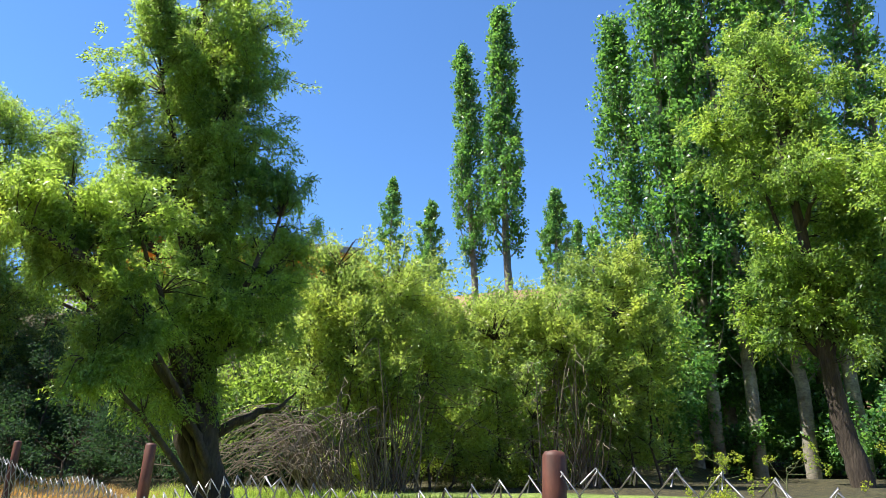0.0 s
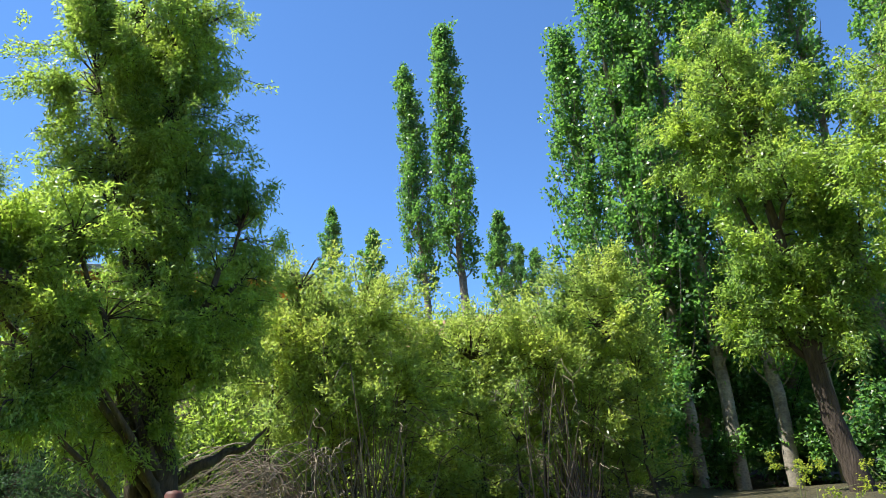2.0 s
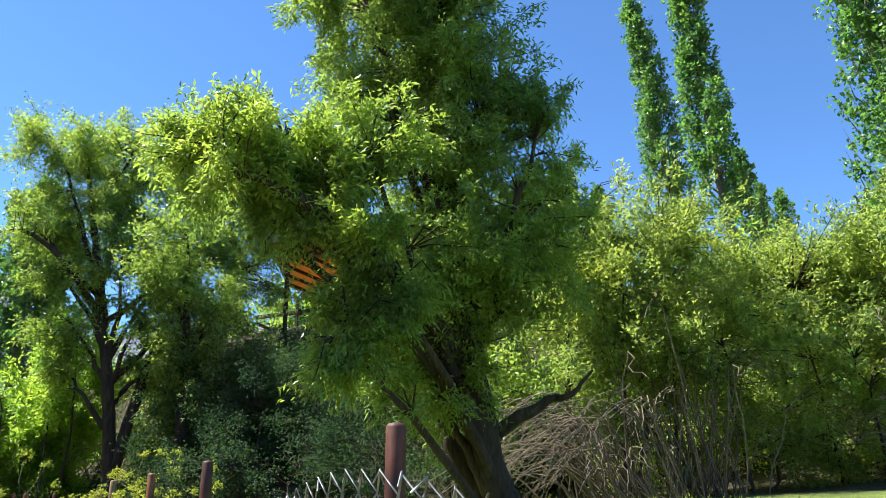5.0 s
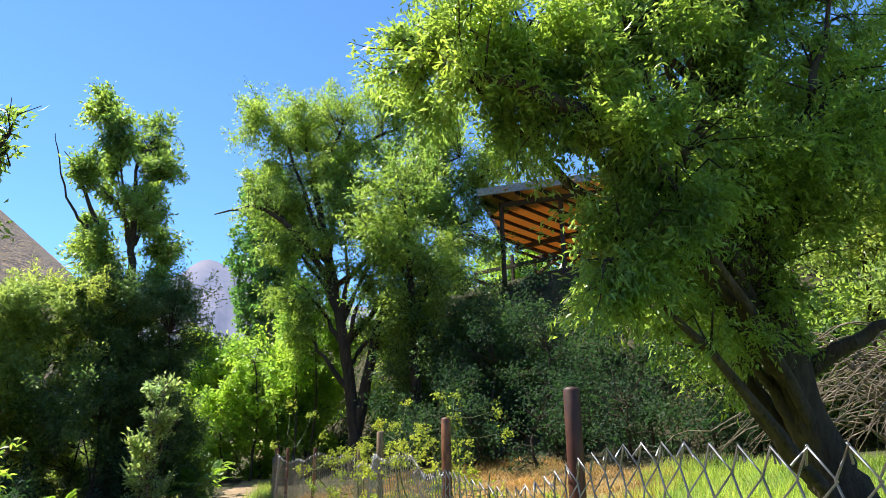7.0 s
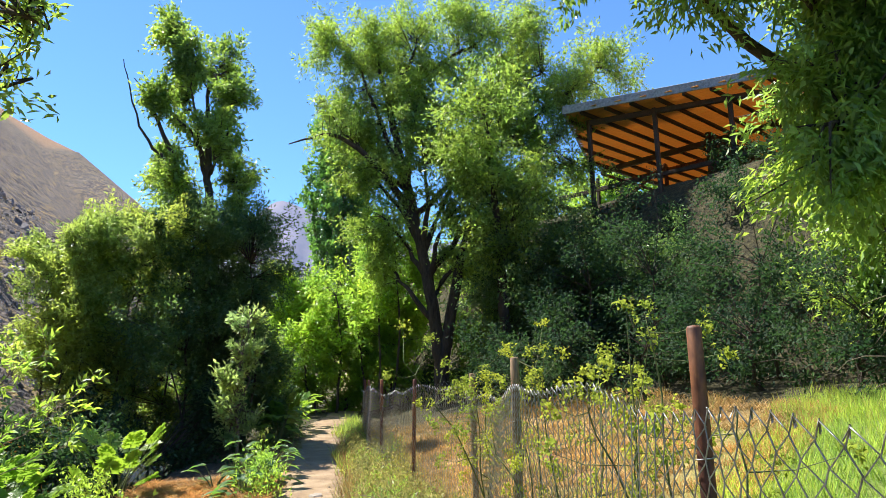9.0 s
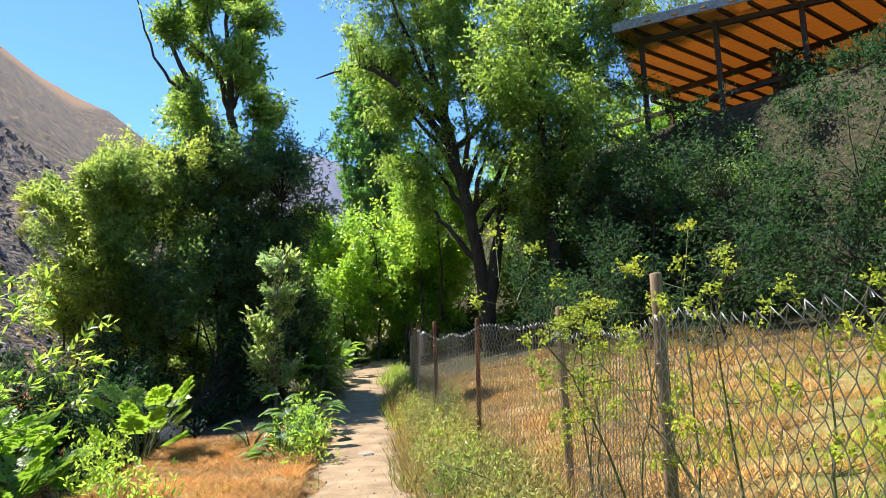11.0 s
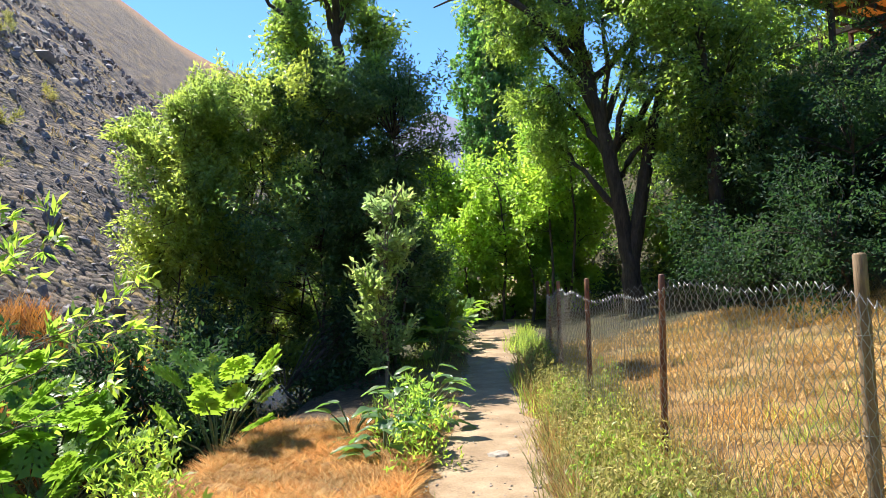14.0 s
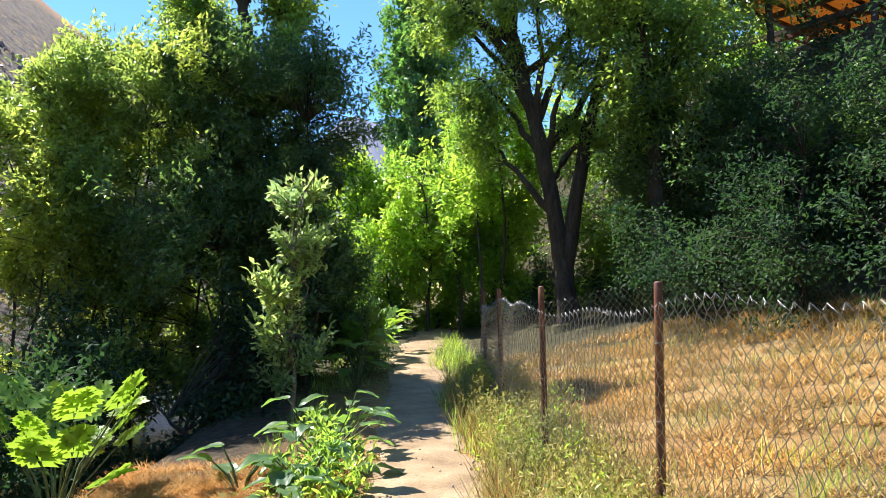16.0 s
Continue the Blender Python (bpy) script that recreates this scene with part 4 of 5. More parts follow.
# Low growth coloured dark in place of the shade on the bank.
tree("bank_undergrowth", "low shade-darkened leafy growth covering the bank", "shrub", None, bank, M_SHADED, per=32, size=(0.115, 0.05), reach=0.6, droop=0.2, scatter=0.16, seed=58)
tree("shade_tree", "dense dark tree beside the canopy shed", "tree",
     [(-5.4, 24.2, gz(-5.4, 24.2), 0.2), (-5.4, 24.2, 4.5, 0.15), (-5.6, 24.0, 9.0, 0.06)],
     [(-5.7, 23.9, 9.8, 1.4, 1.4, 1.5, 190), (-5.2, 24.0, 7.9, 1.3, 1.4, 1.4, 180), (-6.2, 23.8, 7.9, 1.2, 1.2, 1.3, 150), (-5.0, 24.0, 6.3, 1.3, 1.3, 1.3, 160), (-5.9, 24.0, 6.2, 1.1, 1.2, 1.2, 130)],
     M_WILLOW, per=22, size=(0.15, 0.06), reach=0.7, droop=0.2, scatter=0.18, seed=49)
tree("thicket", "leafy trees further back behind the forked tree", "tree", None,
     [(-7.0, 27.6, 3.6, 1.2, 1.2, 1.4, 130), (-6.6, 28.2, 5.4, 1.2, 1.2, 1.3, 110), (-7.0, 27.4, 1.9, 1.2, 1.0, 0.9, 100), (-9.5, 33.5, 3.4, 1.8, 1.6, 1.8, 110), (-7.5, 33.0, 4.2, 1.8, 1.6, 1.8, 110), (-5.5, 32.0, 5.0, 1.8, 1.6, 2.0, 110), (-8.5, 33.5, 6.4, 1.8, 1.6, 1.6, 110), (-6.5, 32.8, 7.4, 1.8, 1.6, 1.6, 100), (-11.0, 34.0, 4.6, 1.8, 1.6, 1.8, 110)],
     M_WILLOW, per=18, size=(0.22, 0.08), reach=0.9, droop=0.2, scatter=0.24, seed=55)
tree("thicket", "leafy woodland behind the poplar grove", "tree", None,
     [(22, 20, 5, 2.8, 2.4, 2.4, 100), (25, 18, 6, 2.8, 2.4, 2.6, 100), (27, 14, 6, 2.8, 2.4, 2.6, 100), (19, 22, 6, 2.8, 2.4, 2.6, 100), (24, 22, 9.5, 2.8, 2.4, 2.6, 100), (28, 17, 9.5, 2.8, 2.4, 2.6, 100), (17, 24, 6.5, 2.8, 2.4, 2.6, 100), (30, 11, 7, 2.8, 2.4, 3.0, 100), (20.5, 24, 9.5, 2.6, 2.4, 2.4, 100)],
     M_POPLAR, per=26, size=(0.26, 0.16), reach=1.0, droop=0.1, scatter=0.3, seed=56, mult=3.0)
tree("thicket", "green trees behind the canopy shed", "tree", None,
     [(x, y, z, 2.2, 1.8, 2.2, 110) for x, y, z in ((-4.5, 41, 10.5), (-1.5, 42, 11.0), (1.5, 42, 11.2), (5.0, 41, 11.0), (-2.5, 41, 13.0), (1.0, 41.5, 13.2), (-6.5, 38, 9.5), (8.5, 38, 9.5), (-8.5, 36, 8.0))],
     M_LIME, per=22, size=(0.28, 0.11), reach=1.0, droop=0.2, scatter=0.3, seed=48)


# ---- canopy shed on the terrace ----
def box(name, size, m, mat, parent, label="", bevel=0.01):
    bm = bmesh.new()
    bmesh.ops.create_cube(bm, size=1)
    bmesh.ops.scale(bm, vec=size, verts=bm.verts)
    bmesh.ops.bevel(bm, geom=bm.edges[:], offset=min(bevel, min(size) * 0.3), segments=1, affect="EDGES")
    bmesh.ops.transform(bm, matrix=m, verts=bm.verts)
    return part(name, bm, mat, parent, label)


def shed():
    """Roof on steel posts; q runs with the rafters, p across them."""
    q, p = np.array([0.494, 0.869]), np.array([0.869, -0.494])
    turn = math.degrees(math.atan2(p[1], p[0]))
    root = thing("canopy_shed", (-0.6, 27.2, 6.6), "open canopy shed roofed with orange reed matting on steel posts", "shed")
    z0 = 10.6
    corners = [(21.64, -16.44), (25.7, -6.2), (38.0, -6.2), (38.0, -19.28), (27.05, -19.28)]

    def spot(a, b):
        return q * a + p * b

    def put(name, a, b, z, along, across, tall, mat, label=""):
        return box(name, (across, along, tall), pose(*spot(a, b), z, 0, 0, turn), mat, root, label)

    def reach_b(a):
        lo = -16.44 - 2.84 * min(1.0, (a - 21.64) / 5.41)
        return lo, -16.44 + 10.24 * min(1.0, (a - 21.64) / 4.06)

    m, n, l, bsdf = material("orange reed matting")
    reed = ramp(n, l, noise_tex(n, l, 5.0, 5, stretch=(1, 6, 6)), [(0.3, (0.5, 0.25, 0.07)), (0.7, (0.74, 0.42, 0.14))])
    l.new(reed, bsdf.inputs["Base Color"])
    bsdf.inputs["Roughness"].default_value = 0.7
    glow = n.new("ShaderNodeBsdfTranslucent")
    glow.inputs[0].default_value = (0.85, 0.48, 0.15, 1)
    both = n.new("ShaderNodeMixShader")
    both.inputs[0].default_value = 0.3
    l.new(bsdf.outputs[0], both.inputs[1])
    l.new(glow.outputs[0], both.inputs[2])
    l.new(both.outputs[0], n["Material Output"].inputs[0])

    for (a0, b0), (a1, b1) in ((corners[0], corners[1]), (corners[4], corners[0]), (corners[3], corners[4])):
        e0, e1 = spot(a0, b0), spot(a1, b1)
        d = e1 - e0
        mid = (e0 + e1) / 2
        box("fascia", (float(np.hypot(*d)) + 0.1, 0.04, 0.3), pose(mid[0], mid[1], z0 + 0.12, 0, 0, math.degrees(math.atan2(d[1], d[0]))), M_SHEET, root)
    a = 22.1
    while a < 37.8:
        lo, hi = reach_b(a)
        put("reed_mat", a, (lo + hi) / 2, z0 + 0.08, 0.285, hi - lo - 0.15, 0.025, m)
        a += 0.3
    for i in range(16):
        b = -19.1 + i * 0.78
        first = 27.05 - 5.41 * (b + 19.28) / 2.84 if b < -16.44 else 21.64 + 4.06 * (b + 16.44) / 10.24
        first += 0.15
        put("rafter", (first + 37.8) / 2, b, z0, 37.8 - first, 0.09, 0.13, M_STEEL)

    def rod(name, p0, p1, w, mat):
        m = look(p0, p1)
        n = (Vector(p1) - Vector(p0)).length
        return box(name, (w, w * 1.25, n), m @ pose(0, 0, -n / 2), mat, root)

    for x, y, foot, top, mat in ((-2.83, 27.62, 6.2, 10.5, M_STEEL), (-0.63, 27.25, 6.2, 10.5, M_STEEL), (1.7, 26.95, 6.2, 10.5, M_STEEL), (-3.2, 34.8, 6.2, 10.4, M_STEEL),
                                 (-2.25, 36.0, 6.2, 10.4, M_RUST), (-0.31, 34.1, 6.2, 10.5, M_RUST), (0.5, 40.7, 6.2, 10.4, M_RUST), (4.2, 26.5, 6.2, 10.5, M_STEEL)):
        box("post", (0.13, 0.13, top - foot), pose(x, y, (top + foot) / 2, 0, 0, turn), mat, root)
        box("foot_plate", (0.26, 0.26, 0.02), pose(x, y, foot + 0.6, 0, 0, turn), mat, root)
    rod("beam", (-2.95, 33.88, 10.42), (4.2, 29.8, 10.42), 0.16, M_STEEL)
    rod("beam", (-2.3, 35.95, 10.4), (5.2, 31.6, 10.4), 0.17, M_RUST)
    rod("beam", (-2.9, 27.65, 10.4), (5.0, 26.5, 10.4), 0.14, M_STEEL)
    rod("rail", (-4.4, 30.75, 8.6), (2.6, 27.1, 8.6), 0.12, M_STEEL)
    rod("rail", (-4.4, 30.7, 8.35), (-2.2, 36.0, 8.2), 0.1, M_STEEL)
    rod("brace", (-2.2, 36.0, 9.6), (-0.3, 34.1, 10.5), 0.1, M_RUST)
    rod("edge_tube", (-2.95, 34.0, 10.36), (1.9, 42.6, 10.36), 0.09, M_RUST)
    # Dark wall added in place of the dark opening under the roof.
    box("side_wall", (0.2, 9.0, 3.9), pose(3.4, 34.2, 8.5, 0, 0, turn), M_DARKWALL, root, "dark wall standing in for the shed's dark opening")
    box("back_wall", (6.5, 0.2, 4.0), pose(4.2, 45.0, 8.5, 0, 0, turn), M_PLASTER, root, "pale plastered back wall")
    box("retaining_wall", (12.5, 0.35, 2.8), pose(1.6, 28.6, 6.0, 0, 0, -9), M_DARKWALL, root, "dark earth retaining wall")


shed()


# ---- sapling, near shrub, overhanging branch ----
def sapling():
    x, y = -8.9, 15.7
    g = gz(x, y)
    blobs = [(x + 0.04 * i, y, g + 0.7 + 0.36 * i, 0.46 - 0.06 * i + 0.08 * (i % 2), 0.44 - 0.05 * i, 0.36, 100 - 9 * i) for i in range(7)]
    tree("sapling", "pale leaved young tree beside the footpath", "sapling", [(x, y, g, 0.03), (x + 0.05, y, g + 1.6, 0.02), (x + 0.1, y, g + 3.0, 0.006)], blobs, M_GREY,
         per=15, size=(0.12, 0.05), reach=0.4, droop=-0.3, scatter=0.05, bark=M_TWIG, seed=81, limb_r=0.01, gaps=0.1, mult=0.42, twig_share=0.8)


sapling()
# Darkened leaves stand in for the deep shade over the stream.
tree("stream_thicket", "shade-darkened low bushes overhanging the stream", "shrub", None,
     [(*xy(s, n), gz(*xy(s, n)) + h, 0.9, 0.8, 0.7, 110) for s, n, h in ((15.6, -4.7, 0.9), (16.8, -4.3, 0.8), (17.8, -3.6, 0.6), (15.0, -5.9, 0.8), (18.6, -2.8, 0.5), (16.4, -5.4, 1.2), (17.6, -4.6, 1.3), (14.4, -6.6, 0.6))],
     M_SHADED, per=22, size=(0.12, 0.045), reach=0.5, droop=0.2, scatter=0.12, seed=85)


def near_shrub():
    """Long arching shoots that lean over the stream bank, with lance-shaped leaves in tufts."""
    rng = np.random.default_rng(82)
    bx, by = xy(10.4, -4.9)
    g = gz(bx, by)
    root = thing("streamside_willow", (bx, by, g), "sparse light green willow shoots arching over the stream bank", "shrub")
    pos, aim = [], []
    for i in range(15):
        ex, ey = xy(rng.uniform(10.6, 12.0), rng.uniform(-4.6, -3.0))
        ez = g + rng.uniform(1.7, 3.4)
        ox, oy = bx + rng.normal(0, 0.25), by + rng.normal(0, 0.25)
        shoot = curve([(ox, oy, gz(ox, oy) - 0.1, 0.014), ((ox * 2 + ex) / 3, (oy * 2 + ey) / 3, g + (ez - g) * 0.6, 0.010), (ex, ey, ez, 0.003)], 16, 0.025, rng)
        part("shoot", tubes("shoot", [shoot], 5), M_TWIG, root, smooth_faces=True)
        for k in range(6, 16):
            for _ in range(2):
                o = shoot[k, :3]
                w = rng.normal(0, 0.6, 3) + (shoot[k, :3] - shoot[k - 1, :3]) * 5 + (0, 0, 0.3)
                w /= np.linalg.norm(w)
                L = rng.uniform(0.08, 0.28)
                part("twig", tubes("twig", [[(*o, 0.004), (*(o + w * L), 0.002)]], 3), M_TWIG, root)
                for q in range(6):
                    pos.append(o + w * L * rng.uniform(0.4, 1.0))
                    aim.append(w * 0.8 + rng.normal(0, 0.5, 3))
    part("foliage", leaves("foliage", np.array(pos), np.array(aim), 0.125, 0.034, rng), M_LIME, root)


near_shrub()
tx, ty = xy(2.4, -4.9)
tree("stream_tree", "leaning tree whose leafy branch hangs over the path", "tree",
     [(tx, ty, gz(tx, ty), 0.2), (tx + 0.1, ty, 2.2, 0.16), (tx + 0.2, ty + 0.2, 4.2, 0.1)],
     [(-4.2, 6.1, 3.65, 0.32, 0.3, 0.22, 26), (-4.5, 5.9, 3.9, 0.4, 0.4, 0.3, 40), (-4.35, 6.05, 3.2, 0.18, 0.18, 0.2, 12), (-4.9, 5.4, 4.2, 0.6, 0.6, 0.5, 60), (-5.0, 4.6, 4.6, 0.9, 0.9, 0.7, 110)],
     M_WILLOW, per=16, size=(0.085, 0.026), reach=0.35, droop=0.2, scatter=0.05, seed=84, gaps=2.0, twig_share=0.8, limb_r=0.02)


# ---- bare arching stems under the thicket ----
def bare_stems():
    rng = np.random.default_rng(91)
    for bx, by, cnt, spread in ((3.6, 11.9, 100, 2.4), (5.6, 12.1, 70, 1.7), (9.6, 11.7, 70, 1.6)):
        g = gz(bx, by)
        root = thing("brushwood", (bx, by, g), "tangle of bare grey arching stems below the thicket", "brushwood")
        for i in range(cnt):
            a = rng.uniform(math.pi * 0.75, math.pi * 1.45) if spread > 2 else rng.uniform(0, 2 * math.pi)
            L = rng.uniform(0.6, 1.0) * spread
            ox, oy = bx + rng.normal(0.8 if spread > 2 else 0, 0.4), by + rng.normal(0, 0.3)
            rise = rng.uniform(0.5, 1.6 if spread > 2 else 2.9)
            pts = [(ox, oy, gz(ox, oy), 0.014), (ox + math.cos(a) * L * 0.4, oy + math.sin(a) * L * 0.3, g + rise, 0.010),
                   (ox + math.cos(a) * L * 0.8, oy + math.sin(a) * L * 0.6, g + rise * 0.9, 0.007), (ox + math.cos(a) * L * 1.15, oy + math.sin(a) * L, g + rise * rng.uniform(0.1 if spread > 2 else 0.7, 0.8 if spread > 2 else 1.25), 0.003)]
            part("stem", tubes("stem", [curve(pts, 12, 0.03, rng)], 4), M_TWIG, root)


bare_stems()


# ---- herbs ----
def pinnate_leaf(origin, aim, length, rng, lobes=5):
    """Large jagged leaf of a giant herb: broad toothed lobes in pairs along a midrib and one at its end."""
    aim = np.array(aim, float)
    aim /= np.linalg.norm(aim)
    side = np.cross(aim, (0, 0, 1))
    side /= np.linalg.norm(side) + 1e-9
    up = np.cross(side, aim)
    V, F = [], []
    for k in range(lobes):
        u = 0.08 + 0.74 * k / (lobes - 1)
        o = np.array(origin) + aim * length * u - np.array([0, 0, 0.28 * length * u * u])
        for sgn in ((-1, 1) if k < lobes - 1 else (-0.3, 0.3)):
            d = aim * (0.55 + 0.5 * u) + side * sgn * (1.0 - 0.35 * u) + up * rng.normal(0.12, 0.1)
            d /= np.linalg.norm(d)
            L = length * (0.62 * math.sin(math.pi * (0.3 + 0.5 * u)) + 0.02) * rng.uniform(0.88, 1.1)
            w = np.cross(d, up)
            w /= np.linalg.norm(w) + 1e-9
            b = len(V)
            W = L * 0.56
            rim = []
            for q, (a, h) in enumerate(((0.12, 0.2), (0.34, 0.66), (0.38, 0.34), (0.58, 0.64), (0.6, 0.28), (0.8, 0.42), (0.81, 0.16))):
                rim.append((a, h * W * rng.uniform(0.85, 1.15)))
            V.append(o)
            V += [o + d * L * a + w * h + up * 0.18 * h - np.array([0, 0, 0.16 * L * a * a]) for a, h in rim]
            V.append(o + d * L - np.array([0, 0, 0.2 * L]))
            V += [o + d * L * a - w * h + up * 0.18 * h - np.array([0, 0, 0.16 * L * a * a]) for a, h in reversed(rim)]
            V.append(o + d * L * 0.5 - np.array([0, 0, 0.05 * L]))
            n = 2 * len(rim) + 2
            F += [(b + i, b + (i + 1) % n, b + n) for i in range(n)]
    return mesh_from("leaf", np.array(V), np.array(F))


def broad_leaf(origin, aim, length, width, rng):
    """Large wavy heart-shaped leaf, cupped along its midrib."""
    aim = np.array(aim, float)
    aim /= np.linalg.norm(aim)
    side = np.cross(aim, (0, 0, 1))
    side /= np.linalg.norm(side) + 1e-9
    up = np.cross(side, aim)
    V = []
    a, b = 8, 7
    ph = rng.uniform(0, 6)
    for i in range(a):
        u = i / (a - 1)
        w = width * 0.5 * math.sin(math.pi * (0.12 + 0.86 * u) ** 0.75) * (1 + 0.1 * math.sin(u * 17 + ph))
        for j in range(b):
            v = j / (b - 1) * 2 - 1
            V.append(np.array(origin) + aim * length * u + side * v * w + up * (0.18 * abs(v) * w + 0.035 * length * math.sin(u * 9 + v * 5 + ph)) - np.array([0, 0, 0.35 * length * u * u]))
    i = (np.arange(a - 1)[:, None] * b + np.arange(b - 1)[None]).ravel()
    return mesh_from("leaf", np.array(V), np.stack([i, i + b, i + b + 1, i + 1], 1))


def herb(name, label, x, y, count, reach, leaf_len, mat, seed, pinnate=True, width=0.3, lift=(0.5, 1.2), group=""):
    rng = np.random.default_rng(seed)
    g = gz(x, y)
    root = thing(name, (x, y, g), label, "plant", group)
    for i in range(count):
        a = 2 * math.pi * (i + rng.uniform(-0.3, 0.3)) / count * 2.4
        r, h = reach * rng.uniform(0.35, 1.0), reach * rng.uniform(*lift)
        top = np.array([x + math.cos(a) * r * 0.6, y + math.sin(a) * r * 0.6, g + h])
        mid = np.array([x + math.cos(a) * r * 0.25, y + math.sin(a) * r * 0.25, g + h * 0.6])
        part("stalk", tubes("stalk", [[(x, y, g - 0.02, 0.012), (*mid, 0.009), (*top, 0.006)]], 5), M_STEM, root)
        aim = (math.cos(a), math.sin(a), rng.uniform(0.5, 2.0) if pinnate else rng.uniform(-0.1, 0.6))
        L = leaf_len * rng.uniform(0.7, 1.15)
        me = pinnate_leaf(top, aim, L, rng) if pinnate else broad_leaf(top, aim, L, L * width * 2.2, rng)
        part("leaf", me, mat, root, smooth_faces=not pinnate)
    return root


HOG = "giant herb with big jagged bright green leaves on the stream bank"
for i, (s, n, cnt, reach, L) in enumerate(((14.1, -3.3, 20, 0.85, 0.36), (13.0, -3.75, 18, 0.6, 0.28), (13.2, -4.5, 28, 1.1, 0.36), (13.9, -5.0, 26, 1.1, 0.36), (12.2, -4.2, 24, 0.9, 0.32), (13.0, -5.4, 28, 1.2, 0.38), (12.2, -5.2, 26, 1.1, 0.36), (14.3, -5.8, 24, 1.2, 0.36))):
    herb("giant_hogweed", HOG, *xy(s, n), cnt, reach, L, M_BROAD, 200 + i, group="hogweeds")
for i, (s, n, cnt, reach, L) in enumerate(((13.3, -1.45, 16, 0.4, 0.3), (13.9, -1.35, 18, 0.55, 0.32), (14.6, -1.25, 18, 0.75, 0.28), (15.4, -1.2, 14, 0.65, 0.3), (14.2, -1.9, 12, 0.5, 0.3))):
    herb("burdock", "burdock clump with broad dull green leaves beside the path", *xy(s, n), cnt, reach, L, M_DOCK, 220 + i, pinnate=False, width=0.27, lift=(0.1, 0.95), group="burdocks")
for i, (s, n) in enumerate(((20.5, -1.25), (21.8, -1.3), (23.0, -1.2), (24.2, -1.0), (22.4, -1.9), (19.2, -1.3))):
    herb("burdock", "leafy bright green clump at the path's edge", *xy(s, n), 12, 0.75, 0.42, M_BROAD, 240 + i, pinnate=i % 2 == 0, width=0.28, group="path herbs")


def umbel_plant(s, n, hgt, seed, lean):
    rng = np.random.default_rng(seed)
    x, y = xy(s, n)
    g = gz(x, y)
    root = thing("wild_fennel", (x, y, g), "wild fennel with thin stems and yellow-green flower umbels by the fence", "plant", "fennels")
    ax, ay = lean
    main = curve([(x, y, g, 0.008), (x + ax * 0.3, y + ay * 0.3, g + hgt * 0.55, 0.006), (x + ax, y + ay, g + hgt, 0.003)], 10, 0.01, rng)
    part("stem", tubes("stem", [main], 5), M_STEM, root)
    for k in range(rng.integers(9, 14)):
        o = main[rng.integers(4, 10)]
        d = rng.normal(0, 1, 3)
        d[2] = abs(d[2]) * 0.7
        d /= np.linalg.norm(d)
        L = rng.uniform(0.12, 0.36)
        e = o[:3] + d * L
        part("side_stem", tubes("side_stem", [[(*o[:3], 0.003), (*(o[:3] + d * L * 0.5 + (0, 0, -0.02)), 0.0022), (*e, 0.0015)]], 3), M_STEM, root)
        rays, pos, aim = [], [], []
        for q in range(12):
            w = d * 0.7 + rng.normal(0, 0.6, 3)
            w /= np.linalg.norm(w)
            t = e + w * rng.uniform(0.035, 0.07)
            rays.append([(*e, 0.001), (*t, 0.0008)])
            for _ in range(5):
                pos.append(t + rng.normal(0, 0.008, 3))
                aim.append(rng.normal(0, 1, 3))
        me = leaves("umbel", np.array(pos), np.array(aim), 0.021, 0.016, rng)
        tagged(part("umbel", me, M_UMBEL, root), kind="stuff")
    return root


for i in range(15):
    rng = np.random.default_rng(300 + i)
    umbel_plant(4.9 + i * 0.33 + rng.uniform(-0.1, 0.1), rng.uniform(1.0, 1.4), rng.uniform(1.2, 1.7), 320 + i, (rng.normal(0, 0.3), rng.normal(0, 0.3)))
for i, (s, n) in enumerate(((-1.2, 5.4), (-1.6, 6.0), (-0.8, 6.4), (-2.2, 7.0))):
    umbel_plant(s, n, 0.9, 350 + i, (0.05, 0.05))


# ---- loose dry matter ----
def blades(name, xs, ys, length, width, lean, rng, rise=0.0):
    k = len(xs)
    z = height(xs, ys) + rise
    p = np.stack([xs, ys, z], 1)
    a = rng.uniform(0, 2 * np.pi, k)
    d = np.stack([np.cos(a) * lean, np.sin(a) * lean, np.ones(k)], 1) * (length * rng.uniform(0.4, 1.2, k))[:, None]
    w = np.stack([-np.sin(a), np.cos(a), np.zeros(k)], 1) * width
    V = np.stack([p - w, p + w, p + d * 0.6 + w * 0.7, p + d], 1)
    return mesh_from(name, V.reshape(-1, 3), np.arange(4 * k).reshape(k, 4))


